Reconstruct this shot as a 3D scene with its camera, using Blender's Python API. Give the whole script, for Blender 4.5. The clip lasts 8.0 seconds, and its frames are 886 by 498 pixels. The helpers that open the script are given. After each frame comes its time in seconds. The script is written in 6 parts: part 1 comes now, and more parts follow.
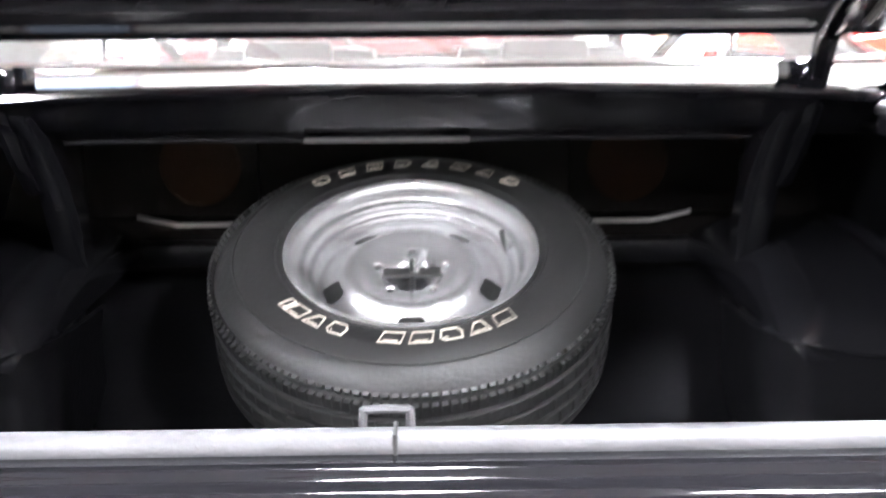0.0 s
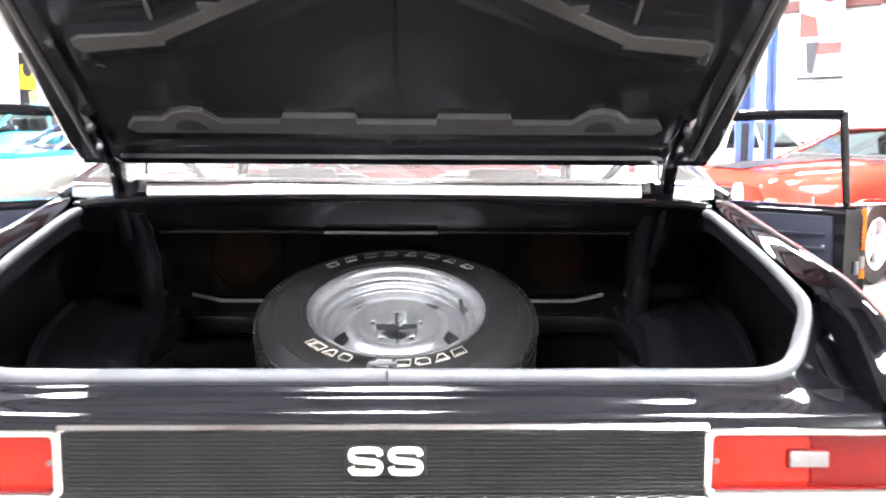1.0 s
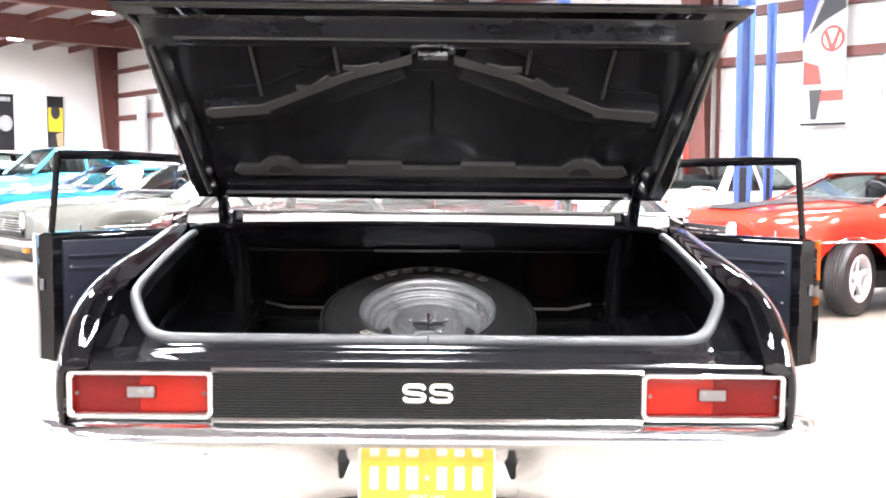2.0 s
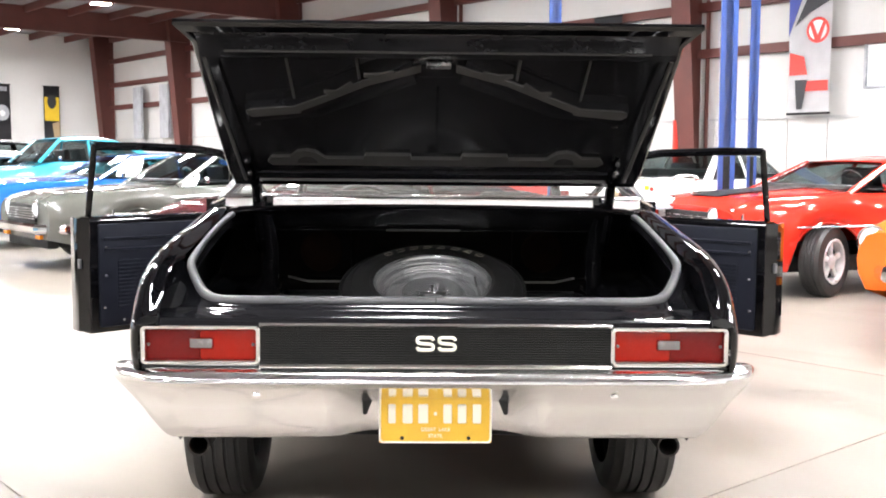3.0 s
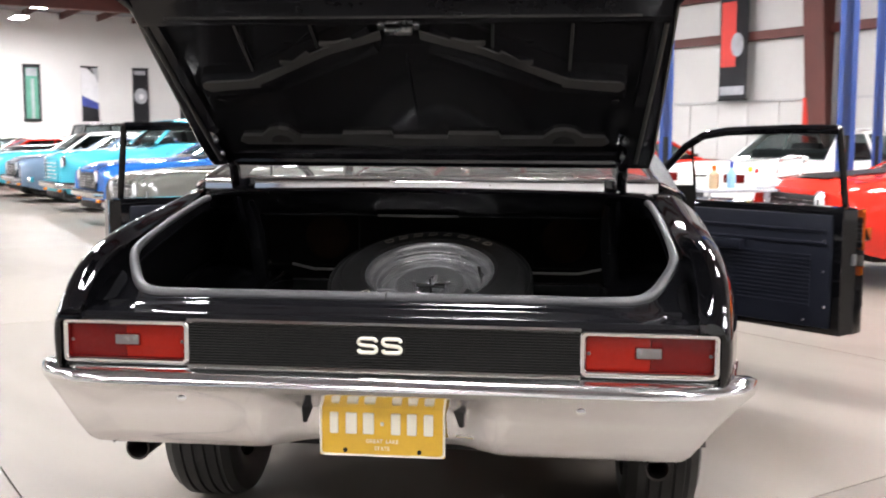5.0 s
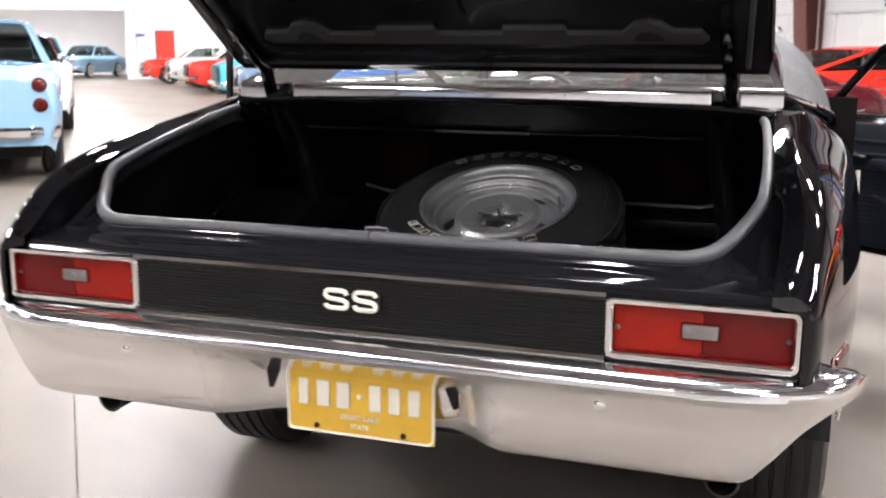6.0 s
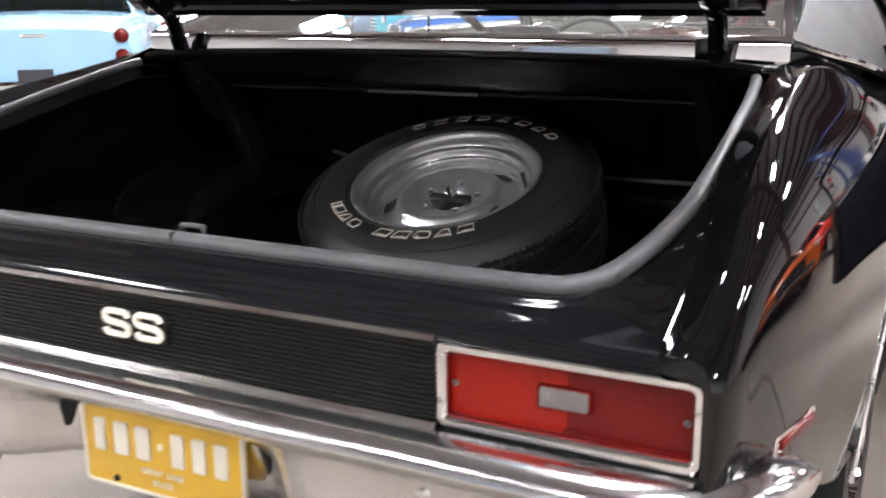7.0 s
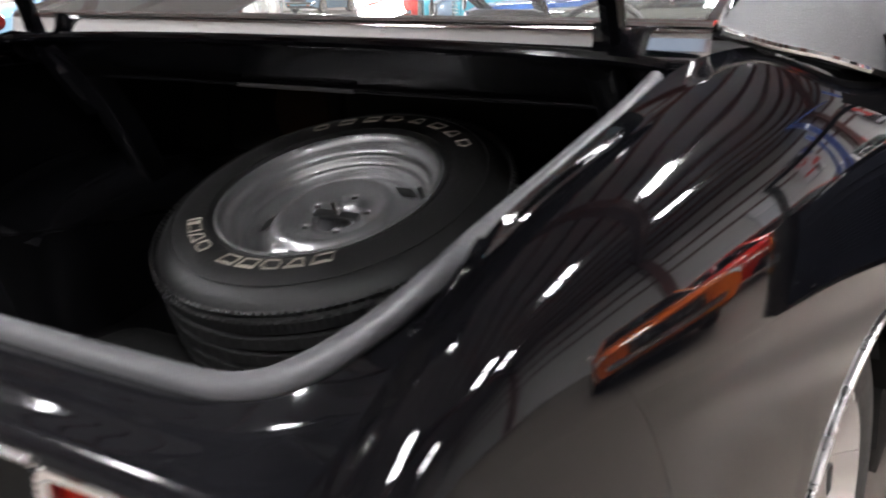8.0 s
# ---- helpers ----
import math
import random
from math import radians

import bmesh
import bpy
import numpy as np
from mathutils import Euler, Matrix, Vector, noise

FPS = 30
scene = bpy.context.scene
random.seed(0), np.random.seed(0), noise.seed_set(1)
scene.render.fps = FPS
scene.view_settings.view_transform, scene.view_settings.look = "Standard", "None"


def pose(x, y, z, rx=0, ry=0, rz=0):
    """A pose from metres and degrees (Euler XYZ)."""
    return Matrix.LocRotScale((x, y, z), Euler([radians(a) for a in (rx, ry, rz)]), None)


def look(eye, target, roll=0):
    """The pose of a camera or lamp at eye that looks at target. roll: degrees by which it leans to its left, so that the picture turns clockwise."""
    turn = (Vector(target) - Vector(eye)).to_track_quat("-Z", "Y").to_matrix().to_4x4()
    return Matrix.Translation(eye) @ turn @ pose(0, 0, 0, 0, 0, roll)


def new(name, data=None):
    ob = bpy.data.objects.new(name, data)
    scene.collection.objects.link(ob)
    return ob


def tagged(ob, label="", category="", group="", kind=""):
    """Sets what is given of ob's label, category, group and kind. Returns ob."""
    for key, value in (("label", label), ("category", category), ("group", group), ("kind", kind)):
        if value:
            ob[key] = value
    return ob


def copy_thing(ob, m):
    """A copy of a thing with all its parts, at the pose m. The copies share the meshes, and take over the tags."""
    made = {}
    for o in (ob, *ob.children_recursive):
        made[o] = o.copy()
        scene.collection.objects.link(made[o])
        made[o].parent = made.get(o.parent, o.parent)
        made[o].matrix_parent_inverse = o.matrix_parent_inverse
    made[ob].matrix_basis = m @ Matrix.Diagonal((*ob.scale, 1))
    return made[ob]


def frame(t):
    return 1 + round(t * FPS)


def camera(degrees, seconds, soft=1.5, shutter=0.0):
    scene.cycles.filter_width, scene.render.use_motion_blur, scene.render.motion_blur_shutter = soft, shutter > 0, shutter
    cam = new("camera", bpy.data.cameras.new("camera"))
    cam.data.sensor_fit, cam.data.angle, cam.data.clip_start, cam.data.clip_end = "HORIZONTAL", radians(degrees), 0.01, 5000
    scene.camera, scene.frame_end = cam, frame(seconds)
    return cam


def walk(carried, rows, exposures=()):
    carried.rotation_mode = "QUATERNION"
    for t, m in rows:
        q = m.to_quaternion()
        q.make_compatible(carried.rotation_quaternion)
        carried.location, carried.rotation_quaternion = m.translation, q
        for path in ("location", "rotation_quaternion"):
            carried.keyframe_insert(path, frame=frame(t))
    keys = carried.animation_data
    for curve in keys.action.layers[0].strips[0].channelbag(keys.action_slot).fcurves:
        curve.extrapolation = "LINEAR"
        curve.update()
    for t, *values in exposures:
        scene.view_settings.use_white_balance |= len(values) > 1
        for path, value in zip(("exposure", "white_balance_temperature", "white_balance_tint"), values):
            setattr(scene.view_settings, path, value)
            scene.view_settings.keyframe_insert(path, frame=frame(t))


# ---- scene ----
cam = camera(46.9, 8.0, soft=1.85, shutter=0.5)
PATH = [
    (0, (0.033, -0.689, 1.224), (0.056, 1.247, 0.740), -0.85),
    (0.5, (0.050, -1.041, 1.242), (0.129, 0.940, 0.964), -0.13),
    (1, (0.042, -1.436, 1.241), (0.099, 0.550, 1.007), -0.02),
    (1.5, (0.029, -1.826, 1.245), (0.062, 0.172, 1.091), 0.10),
    (1.7, (0.014, -1.980, 1.243), (0.041, 0.015, 1.096), 0.18),
    (2.8, (-0.020, -2.608, 1.256), (0.009, -0.618, 1.081), 0.18),
    (3, (-0.036, -2.680, 1.251), (0.004, -0.691, 1.077), 0.12),
    (3.5, (0.006, -2.749, 1.251), (0.028, -0.761, 1.078), 0.06),
    (4, (0.101, -2.759, 1.253), (0.023, -0.771, 1.077), 0.24),
    (4.2, (0.167, -2.718, 1.250), (0.052, -0.729, 1.072), 0.15),
    (5.3, (0.522, -2.142, 1.236), (0.167, -0.190, 0.983), 0.00),
    (5.5, (0.609, -2.006, 1.221), (0.122, -0.087, 0.928), 0.02),
    (6, (0.762, -1.668, 1.214), (0.113, 0.183, 0.833), -0.08),
    (6.5, (0.891, -1.324, 1.203), (0.116, 0.464, 0.741), -0.73),
    (7, (0.997, -1.006, 1.197), (0.109, 0.719, 0.720), -0.83),
    (7.5, (1.081, -0.709, 1.185), (0.062, 0.928, 0.683), -0.71),
    (8, (1.147, -0.447, 1.170), (0.094, 1.178, 0.672), -0.63),
]
EXPOSURES = [(0, 2.12, 6100, 14), (0.5, 2.07, 6100, 13), (1.0, 2.03, 6050, 12), (1.7, 1.72, 6100, 12), (2.8, 0.6, 6350, 11), (3.5, 0.25, 6300, 11), (4.2, 0.11, 6300, 11), (5.5, -0.24, 6350, 14), (6.5, -0.03, 6300, 14), (7.0, -0.05, 6300, 14), (8.0, -0.18, 6300, 13)]
walk(cam, [(t, look(eye, target, roll)) for t, eye, target, roll in PATH], EXPOSURES)

# ---- world and large lights ----
world = bpy.data.worlds.new("hall_air")
scene.world = world
world.use_nodes = True
world.node_tree.nodes["Background"].inputs[0].default_value = (0.72, 0.84, 1.0, 1)
world.node_tree.nodes["Background"].inputs[1].default_value = 0.5
LAMP = 285.0

# ---- materials ----
def mat(name, color, rough=0.5, metal=0.0, coat=0.0, vary=0.12, scale=3.0, bump=0.0, bump_scale=60.0, rough_vary=0.08,
        trans=0.0, ior=1.45, spec=0.5, emit=0.0, random_obj=0.0):
    m = bpy.data.materials.new(name)
    m.use_nodes = True
    nt = m.node_tree
    b = nt.nodes["Principled BSDF"]
    b.inputs["Metallic"].default_value = metal
    b.inputs["Coat Weight"].default_value = coat
    b.inputs["Coat Roughness"].default_value = 0.03
    b.inputs["Transmission Weight"].default_value = trans
    b.inputs["IOR"].default_value = ior
    b.inputs["Specular IOR Level"].default_value = spec
    co = nt.nodes.new("ShaderNodeTexCoord")
    big = nt.nodes.new("ShaderNodeTexNoise")
    big.inputs["Scale"].default_value = scale
    big.inputs["Detail"].default_value = 6
    fine = nt.nodes.new("ShaderNodeTexNoise")
    fine.inputs["Scale"].default_value = scale * 14
    fine.inputs["Detail"].default_value = 4
    nt.links.new(co.outputs["Object"], big.inputs["Vector"])
    nt.links.new(co.outputs["Object"], fine.inputs["Vector"])
    add = nt.nodes.new("ShaderNodeMath")
    add.operation = "MULTIPLY_ADD"
    add.inputs[1].default_value = 0.35
    nt.links.new(fine.outputs["Fac"], add.inputs[0])
    nt.links.new(big.outputs["Fac"], add.inputs[2])
    ramp = nt.nodes.new("ShaderNodeMapRange")
    ramp.inputs["From Min"].default_value, ramp.inputs["From Max"].default_value = 0.35, 1.0
    ramp.inputs["To Min"].default_value, ramp.inputs["To Max"].default_value = 1 - vary, 1 + vary
    nt.links.new(add.outputs[0], ramp.inputs["Value"])
    mul = nt.nodes.new("ShaderNodeVectorMath")
    mul.operation = "SCALE"
    mul.inputs[0].default_value = color[:3]
    nt.links.new(ramp.outputs[0], mul.inputs["Scale"])
    last = mul
    if random_obj:
        info = nt.nodes.new("ShaderNodeObjectInfo")
        r2 = nt.nodes.new("ShaderNodeMapRange")
        r2.inputs["To Min"].default_value, r2.inputs["To Max"].default_value = 1 - random_obj, 1 + random_obj
        nt.links.new(info.outputs["Random"], r2.inputs["Value"])
        last = nt.nodes.new("ShaderNodeVectorMath")
        last.operation = "SCALE"
        nt.links.new(mul.outputs[0], last.inputs[0])
        nt.links.new(r2.outputs[0], last.inputs["Scale"])
    nt.links.new(last.outputs[0], b.inputs["Base Color"])
    rr = nt.nodes.new("ShaderNodeMapRange")
    rr.inputs["From Min"].default_value, rr.inputs["From Max"].default_value = 0.35, 1.0
    rr.inputs["To Min"].default_value, rr.inputs["To Max"].default_value = max(rough * (1 - rough_vary * 3), 0.0), rough * (1 + rough_vary * 3)
    nt.links.new(add.outputs[0], rr.inputs["Value"])
    nt.links.new(rr.outputs[0], b.inputs["Roughness"])
    if bump:
        bn = nt.nodes.new("ShaderNodeTexNoise")
        bn.inputs["Scale"].default_value = bump_scale
        bn.inputs["Detail"].default_value = 5
        nt.links.new(co.outputs["Object"], bn.inputs["Vector"])
        bp = nt.nodes.new("ShaderNodeBump")
        bp.inputs["Strength"].default_value = bump
        bp.inputs["Distance"].default_value = 0.004
        nt.links.new(bn.outputs["Fac"], bp.inputs["Height"])
        nt.links.new(bp.outputs["Normal"], b.inputs["Normal"])
    if emit:
        b.inputs["Emission Color"].default_value = (*color[:3], 1)
        b.inputs["Emission Strength"].default_value = emit
    return m


def paint(name, color, rough=0.12):
    return mat(name, color, rough, 0, 0.0, 0.06, 2.0, 0, 9.0, rough_vary=0.0, spec=0.55)


def clear_glass(name, tint, rough=0.0, haze=0.0):
    m = bpy.data.materials.new(name)
    m.use_nodes = True
    nt = m.node_tree
    nt.nodes.remove(nt.nodes["Principled BSDF"])
    out = nt.nodes["Material Output"]
    facing = nt.nodes.new("ShaderNodeLayerWeight")
    facing.inputs["Blend"].default_value = 0.5
    power = nt.nodes.new("ShaderNodeMath")
    power.operation = "POWER"
    power.inputs[1].default_value = 5.0
    nt.links.new(facing.outputs["Facing"], power.inputs[0])
    fres = nt.nodes.new("ShaderNodeMath")
    fres.operation = "MULTIPLY_ADD"
    fres.inputs[1].default_value, fres.inputs[2].default_value = 0.85, 0.06
    nt.links.new(power.outputs[0], fres.inputs[0])
    tr = nt.nodes.new("ShaderNodeBsdfTransparent")
    tr.inputs["Color"].default_value = (*tint, 1)
    gl = nt.nodes.new("ShaderNodeBsdfGlossy")
    gl.inputs["Roughness"].default_value = rough
    mix = nt.nodes.new("ShaderNodeMixShader")
    nt.links.new(fres.outputs[0], mix.inputs[0])
    nt.links.new(tr.outputs[0], mix.inputs[1])
    nt.links.new(gl.outputs[0], mix.inputs[2])
    last = mix
    if haze:
        # a thin pale diffuse layer mixed over the pane
        pale_layer = nt.nodes.new("ShaderNodeBsdfDiffuse")
        pale_layer.inputs["Color"].default_value = (0.75, 0.72, 0.68, 1)
        last = nt.nodes.new("ShaderNodeMixShader")
        last.inputs[0].default_value = haze
        nt.links.new(mix.outputs[0], last.inputs[1])
        nt.links.new(pale_layer.outputs[0], last.inputs[2])
    nt.links.new(last.outputs[0], out.inputs["Surface"])
    return m


BLACK = paint("black_paint", (0.0022, 0.0022, 0.0028), 0.045)
# Lighter, rougher copy of the body black; the panel's sheen is coloured in.
SHEEN_BLACK = paint("black_paint_with_sheen", (0.0055, 0.0055, 0.0066), 0.085)
TRUNK = mat("trunk_black", (0.0042, 0.0042, 0.005), 0.24, vary=0.3, scale=5, bump=0.06, bump_scale=45, rough_vary=0.06, spec=0.42)
TRUNK_MAT = mat("trunk_floor_paint", (0.0042, 0.0042, 0.005), 0.4, vary=0.4, scale=6, bump=0.15, bump_scale=90, rough_vary=0.05, spec=0.22)
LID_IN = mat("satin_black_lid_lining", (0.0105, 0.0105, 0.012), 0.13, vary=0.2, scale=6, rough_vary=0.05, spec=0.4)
TRIM = mat("polished_trim", (0.9, 0.88, 0.85), 0.12, 1.0, vary=0.02, rough_vary=0.0)
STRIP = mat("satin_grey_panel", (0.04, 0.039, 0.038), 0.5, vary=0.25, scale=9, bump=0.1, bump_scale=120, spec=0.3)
TUB = mat("satin_black_pressed_steel", (0.005, 0.005, 0.006), 0.2, vary=0.2, scale=6, bump=0.0, rough_vary=0.03, spec=0.5)
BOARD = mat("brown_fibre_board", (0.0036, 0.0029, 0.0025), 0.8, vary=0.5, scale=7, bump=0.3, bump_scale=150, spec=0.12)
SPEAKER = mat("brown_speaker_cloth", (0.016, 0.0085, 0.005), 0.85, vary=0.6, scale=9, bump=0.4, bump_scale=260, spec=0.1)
VINYL = mat("vinyl_top", (0.03, 0.03, 0.032), 0.42, vary=0.15, scale=8, bump=0.6, bump_scale=420)
PALE_EDGE = mat("pale_painted_edge", (0.22, 0.21, 0.2), 0.4, vary=0.2, scale=20)
CHROME = mat("chrome", (0.86, 0.86, 0.87), 0.05, 1.0, vary=0.03, scale=6, rough_vary=0.1)
BUMPER_CHROME = mat("scuffed_chrome", (0.88, 0.88, 0.89), 0.13, 1.0, vary=0.04, scale=6, rough_vary=0.06)
BRUSHED = mat("bright_trim", (0.85, 0.84, 0.83), 0.26, 1.0, vary=0.04, scale=10, rough_vary=0.1)
RUBBER = mat("tyre_rubber", (0.016, 0.016, 0.016), 0.5, vary=0.3, scale=9, bump=0.25, bump_scale=120)
SEAL = mat("grey_weatherstrip", (0.066, 0.066, 0.07), 0.42, vary=0.25, scale=14, bump=0.25, bump_scale=150)
RIM = mat("silver_wheel_paint", (0.53, 0.53, 0.54), 0.27, 0.8, vary=0.06, scale=8, rough_vary=0.0)
# Near-black parts; also stands in for shade in openings and gaps.
DARK = mat("near_black", (0.006, 0.006, 0.006), 0.8)
WHITE_LET = mat("raised_white_rubber", (0.5, 0.46, 0.39), 0.6, vary=0.3, scale=30)
RED_LENS = mat("red_lens", (0.098, 0.005, 0.0045), 0.22, vary=0.15, scale=12, spec=0.3, coat=0.0, bump=0.06, bump_scale=220)
# Lit copy of the red lens: the inner half's bright return is coloured in.
RED_LIT = mat("lit_red_lens", (0.218, 0.0095, 0.0043), 0.22, vary=0.12, scale=12, spec=0.3, coat=0.0, bump=0.06, bump_scale=220)
WHITE_LENS = mat("reversing_lens", (0.14, 0.128, 0.124), 0.25, vary=0.1, scale=20, coat=0.5)
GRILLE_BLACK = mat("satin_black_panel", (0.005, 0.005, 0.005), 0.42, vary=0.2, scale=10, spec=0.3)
YELLOW = mat("plate_gold", (0.62, 0.38, 0.035), 0.35, vary=0.12, scale=20, coat=0.3)
CREAM = mat("plate_white", (0.75, 0.72, 0.62), 0.4)
NAVY = mat("navy_door_trim", (0.0055, 0.0065, 0.0115), 0.45, spec=0.2, vary=0.2, scale=8, bump=0.3, bump_scale=200)
SEAT = mat("black_seat_vinyl", (0.013, 0.013, 0.014), 0.45, vary=0.2, bump=0.2, bump_scale=150)
GLASS = clear_glass("window_glass", (0.83, 0.87, 0.86))
HAZY_GLASS = clear_glass("hazy_window_glass", (0.85, 0.87, 0.86), haze=0.045)
WALL = mat("white_metal_panel", (0.55, 0.54, 0.527), 0.45, vary=0.06, scale=0.6, bump=0.05, bump_scale=12)
WALL_END = mat("white_drywall", (0.72, 0.71, 0.70), 0.7, vary=0.04, scale=0.7)
OXIDE = mat("red_oxide_steel", (0.1, 0.03, 0.024), 0.55, vary=0.25, scale=2.0, bump=0.1)
ROOF = mat("roof_insulation", (0.25, 0.255, 0.27), 0.7, vary=0.15, scale=1.0)
BLUE_STEEL = mat("blue_powder_coat", (0.016, 0.05, 0.21), 0.35, vary=0.1, coat=0.4)
SIGNAL_RED = mat("signal_red", (0.62, 0.03, 0.015), 0.35, vary=0.1)
GLOW = mat("lamp_diffuser", (1.0, 0.985, 0.96), 0.5, emit=LAMP, vary=0.0)


def floor_mat():
    """Sealed concrete: broad pale and dark clouds, trowel marks, tyre scuffs, a thin worn gloss."""
    m = mat("sealed_concrete", (0.178, 0.155, 0.133), 0.42, spec=0.2, vary=0.07, scale=0.9, bump=0.01, bump_scale=25, rough_vary=0.03, random_obj=0.03)
    nt = m.node_tree
    b = nt.nodes["Principled BSDF"]
    co = nt.nodes.new("ShaderNodeTexCoord")
    cloud = nt.nodes.new("ShaderNodeTexNoise")
    cloud.inputs["Scale"].default_value, cloud.inputs["Detail"].default_value, cloud.inputs["Distortion"].default_value = 1.1, 3, .8
    stretch = nt.nodes.new("ShaderNodeMapping")
    stretch.inputs["Scale"].default_value = (1.0, .45, 1.0)
    nt.links.new(co.outputs["Object"], stretch.inputs["Vector"])
    nt.links.new(stretch.outputs[0], cloud.inputs["Vector"])
    ramp = nt.nodes.new("ShaderNodeMapRange")
    ramp.interpolation_type = "SMOOTHSTEP"
    ramp.inputs["From Min"].default_value, ramp.inputs["From Max"].default_value = .38, .78
    ramp.inputs["To Min"].default_value, ramp.inputs["To Max"].default_value = 1.06, .82
    nt.links.new(cloud.outputs["Fac"], ramp.inputs["Value"])
    stain = nt.nodes.new("ShaderNodeVectorMath")
    stain.operation = "SCALE"
    nt.links.new(b.inputs["Base Color"].links[0].from_socket, stain.inputs[0])
    nt.links.new(ramp.outputs[0], stain.inputs["Scale"])
    nt.links.new(stain.outputs[0], b.inputs["Base Color"])
    return m


FLOOR = floor_mat()


# ---- mesh helpers ----
def part(name, bm, material, parent=None, label="", smooth=True, angle=35):
    me = bpy.data.meshes.new(name)
    bmesh.ops.recalc_face_normals(bm, faces=bm.faces)
    if smooth:
        for f in bm.faces:
            f.smooth = True
        lim = radians(angle)
        for e in bm.edges:
            if len(e.link_faces) == 2 and e.calc_face_angle(0) > lim:
                e.smooth = False
    bm.to_mesh(me)
    bm.free()
    me.materials.append(material)
    ob = new(name, me)
    if parent is not None:
        ob.parent = parent
    if label:
        ob["label"] = label
    return ob


def thing(name, m, label, category, group=""):
    ob = new(name)
    ob.empty_display_size = 0.1
    ob.matrix_world = m
    return tagged(ob, label, category, group)


def quads(bm, rings, close_ring=False, close_loop=False, cap=False):
    """A skin over rings of equally many points."""
    rows = [[bm.verts.new(p) for p in r] for r in rings]
    n = len(rows[0])
    last = len(rows) if close_loop else len(rows) - 1
    for i in range(last):
        a, b = rows[i], rows[(i + 1) % len(rows)]
        for j in range(n if close_ring else n - 1):
            k = (j + 1) % n
            try:
                bm.faces.new((a[j], a[k], b[k], b[j]))
            except ValueError:
                pass
    if cap:
        for r in (rows[0], rows[-1]):
            try:
                bm.faces.new(r)
            except ValueError:
                pass
    return rows


def skin(rings, close_ring=False, close_loop=False, cap=False, thick=0.0):
    bm = bmesh.new()
    quads(bm, rings, close_ring, close_loop, cap)
    bmesh.ops.remove_doubles(bm, verts=bm.verts, dist=1e-5)
    if thick:
        bmesh.ops.recalc_face_normals(bm, faces=bm.faces)
        bmesh.ops.solidify(bm, geom=bm.faces[:], thickness=thick)
    return bm


def add_box(bm, c, s, rot=None, bevel=0.0):
    r = bmesh.ops.create_cube(bm, size=1.0)
    vs = r["verts"]
    bmesh.ops.scale(bm, vec=s, verts=vs)
    if bevel:
        es = list({e for v in vs for e in v.link_edges})
        out = bmesh.ops.bevel(bm, geom=es, offset=bevel, segments=2, affect="EDGES", profile=0.6)
        vs = list({v for f in out["faces"] for v in f.verts} | {v for v in vs if v.is_valid})
    if rot is not None:
        bmesh.ops.rotate(bm, cent=(0, 0, 0), matrix=rot, verts=vs)
    bmesh.ops.translate(bm, vec=c, verts=vs)
    return vs


def box(c, s, rot=None, bevel=0.0):
    bm = bmesh.new()
    add_box(bm, c, s, rot, bevel)
    return bm


def add_tube(bm, pts, r, n=10, closed=False, flat=1.0):
    pts = [Vector(p) for p in pts]
    rings = []
    m = len(pts)
    ref = None
    for i, p in enumerate(pts):
        a = pts[(i - 1) % m] if closed or i > 0 else p
        b = pts[(i + 1) % m] if closed or i < m - 1 else p
        d = (b - a).normalized()
        if ref is None:
            ref = Vector((0, 0, 1)) if abs(d.z) < 0.9 else Vector((0, 1, 0))
        s = d.cross(ref).normalized()
        up = s.cross(d).normalized()
        ref = up
        q = r[i] if isinstance(r, list) else r
        rings.append([p + s * (math.cos(2 * math.pi * k / n) * q) + up * (math.sin(2 * math.pi * k / n) * q * flat) for k in range(n)])
    quads(bm, rings, True, closed, not closed)


def tube(pts, r, n=10, closed=False, flat=1.0):
    bm = bmesh.new()
    add_tube(bm, pts, r, n, closed, flat)
    return bm


def revolve(profile, n=48, axis="z"):
    """Spin (radius, height) points about an axis."""
    rings = []
    for k in range(n):
        a = 2 * math.pi * k / n
        c, s = math.cos(a), math.sin(a)
        if axis == "z":
            rings.append([(r * c, r * s, h) for r, h in profile])
        else:
            rings.append([(h, r * c, r * s) for r, h in profile])
    return skin(rings, False, True)


def lerp(a, b, t):
    return a + (b - a) * t


def curve(table, y):
    """A smooth value from rows of (key, value)."""
    if y <= table[0][0]:
        return table[0][1]
    for (k0, v0), (k1, v1) in zip(table, table[1:]):
        if y <= k1:
            return lerp(v0, v1, (y - k0) / (k1 - k0))
    return table[-1][1]


def smooth_curve(table, y):
    """A value from rows of (key, value) with no kinks."""
    if y <= table[0][0]:
        return table[0][1]
    if y >= table[-1][0]:
        return table[-1][1]
    n = len(table)
    d = [(table[i + 1][1] - table[i][1]) / (table[i + 1][0] - table[i][0]) for i in range(n - 1)]
    m = [d[0]] + [0 if d[i - 1] * d[i] <= 0 else 2 * d[i - 1] * d[i] / (d[i - 1] + d[i]) for i in range(1, n - 1)] + [d[-1]]
    for i in range(n - 1):
        if y <= table[i + 1][0]:
            h = table[i + 1][0] - table[i][0]
            t = (y - table[i][0]) / h
            return ((2 * t ** 3 - 3 * t * t + 1) * table[i][1] + (t ** 3 - 2 * t * t + t) * h * m[i] + (3 * t * t - 2 * t ** 3) * table[i + 1][1] + (t ** 3 - t * t) * h * m[i + 1])


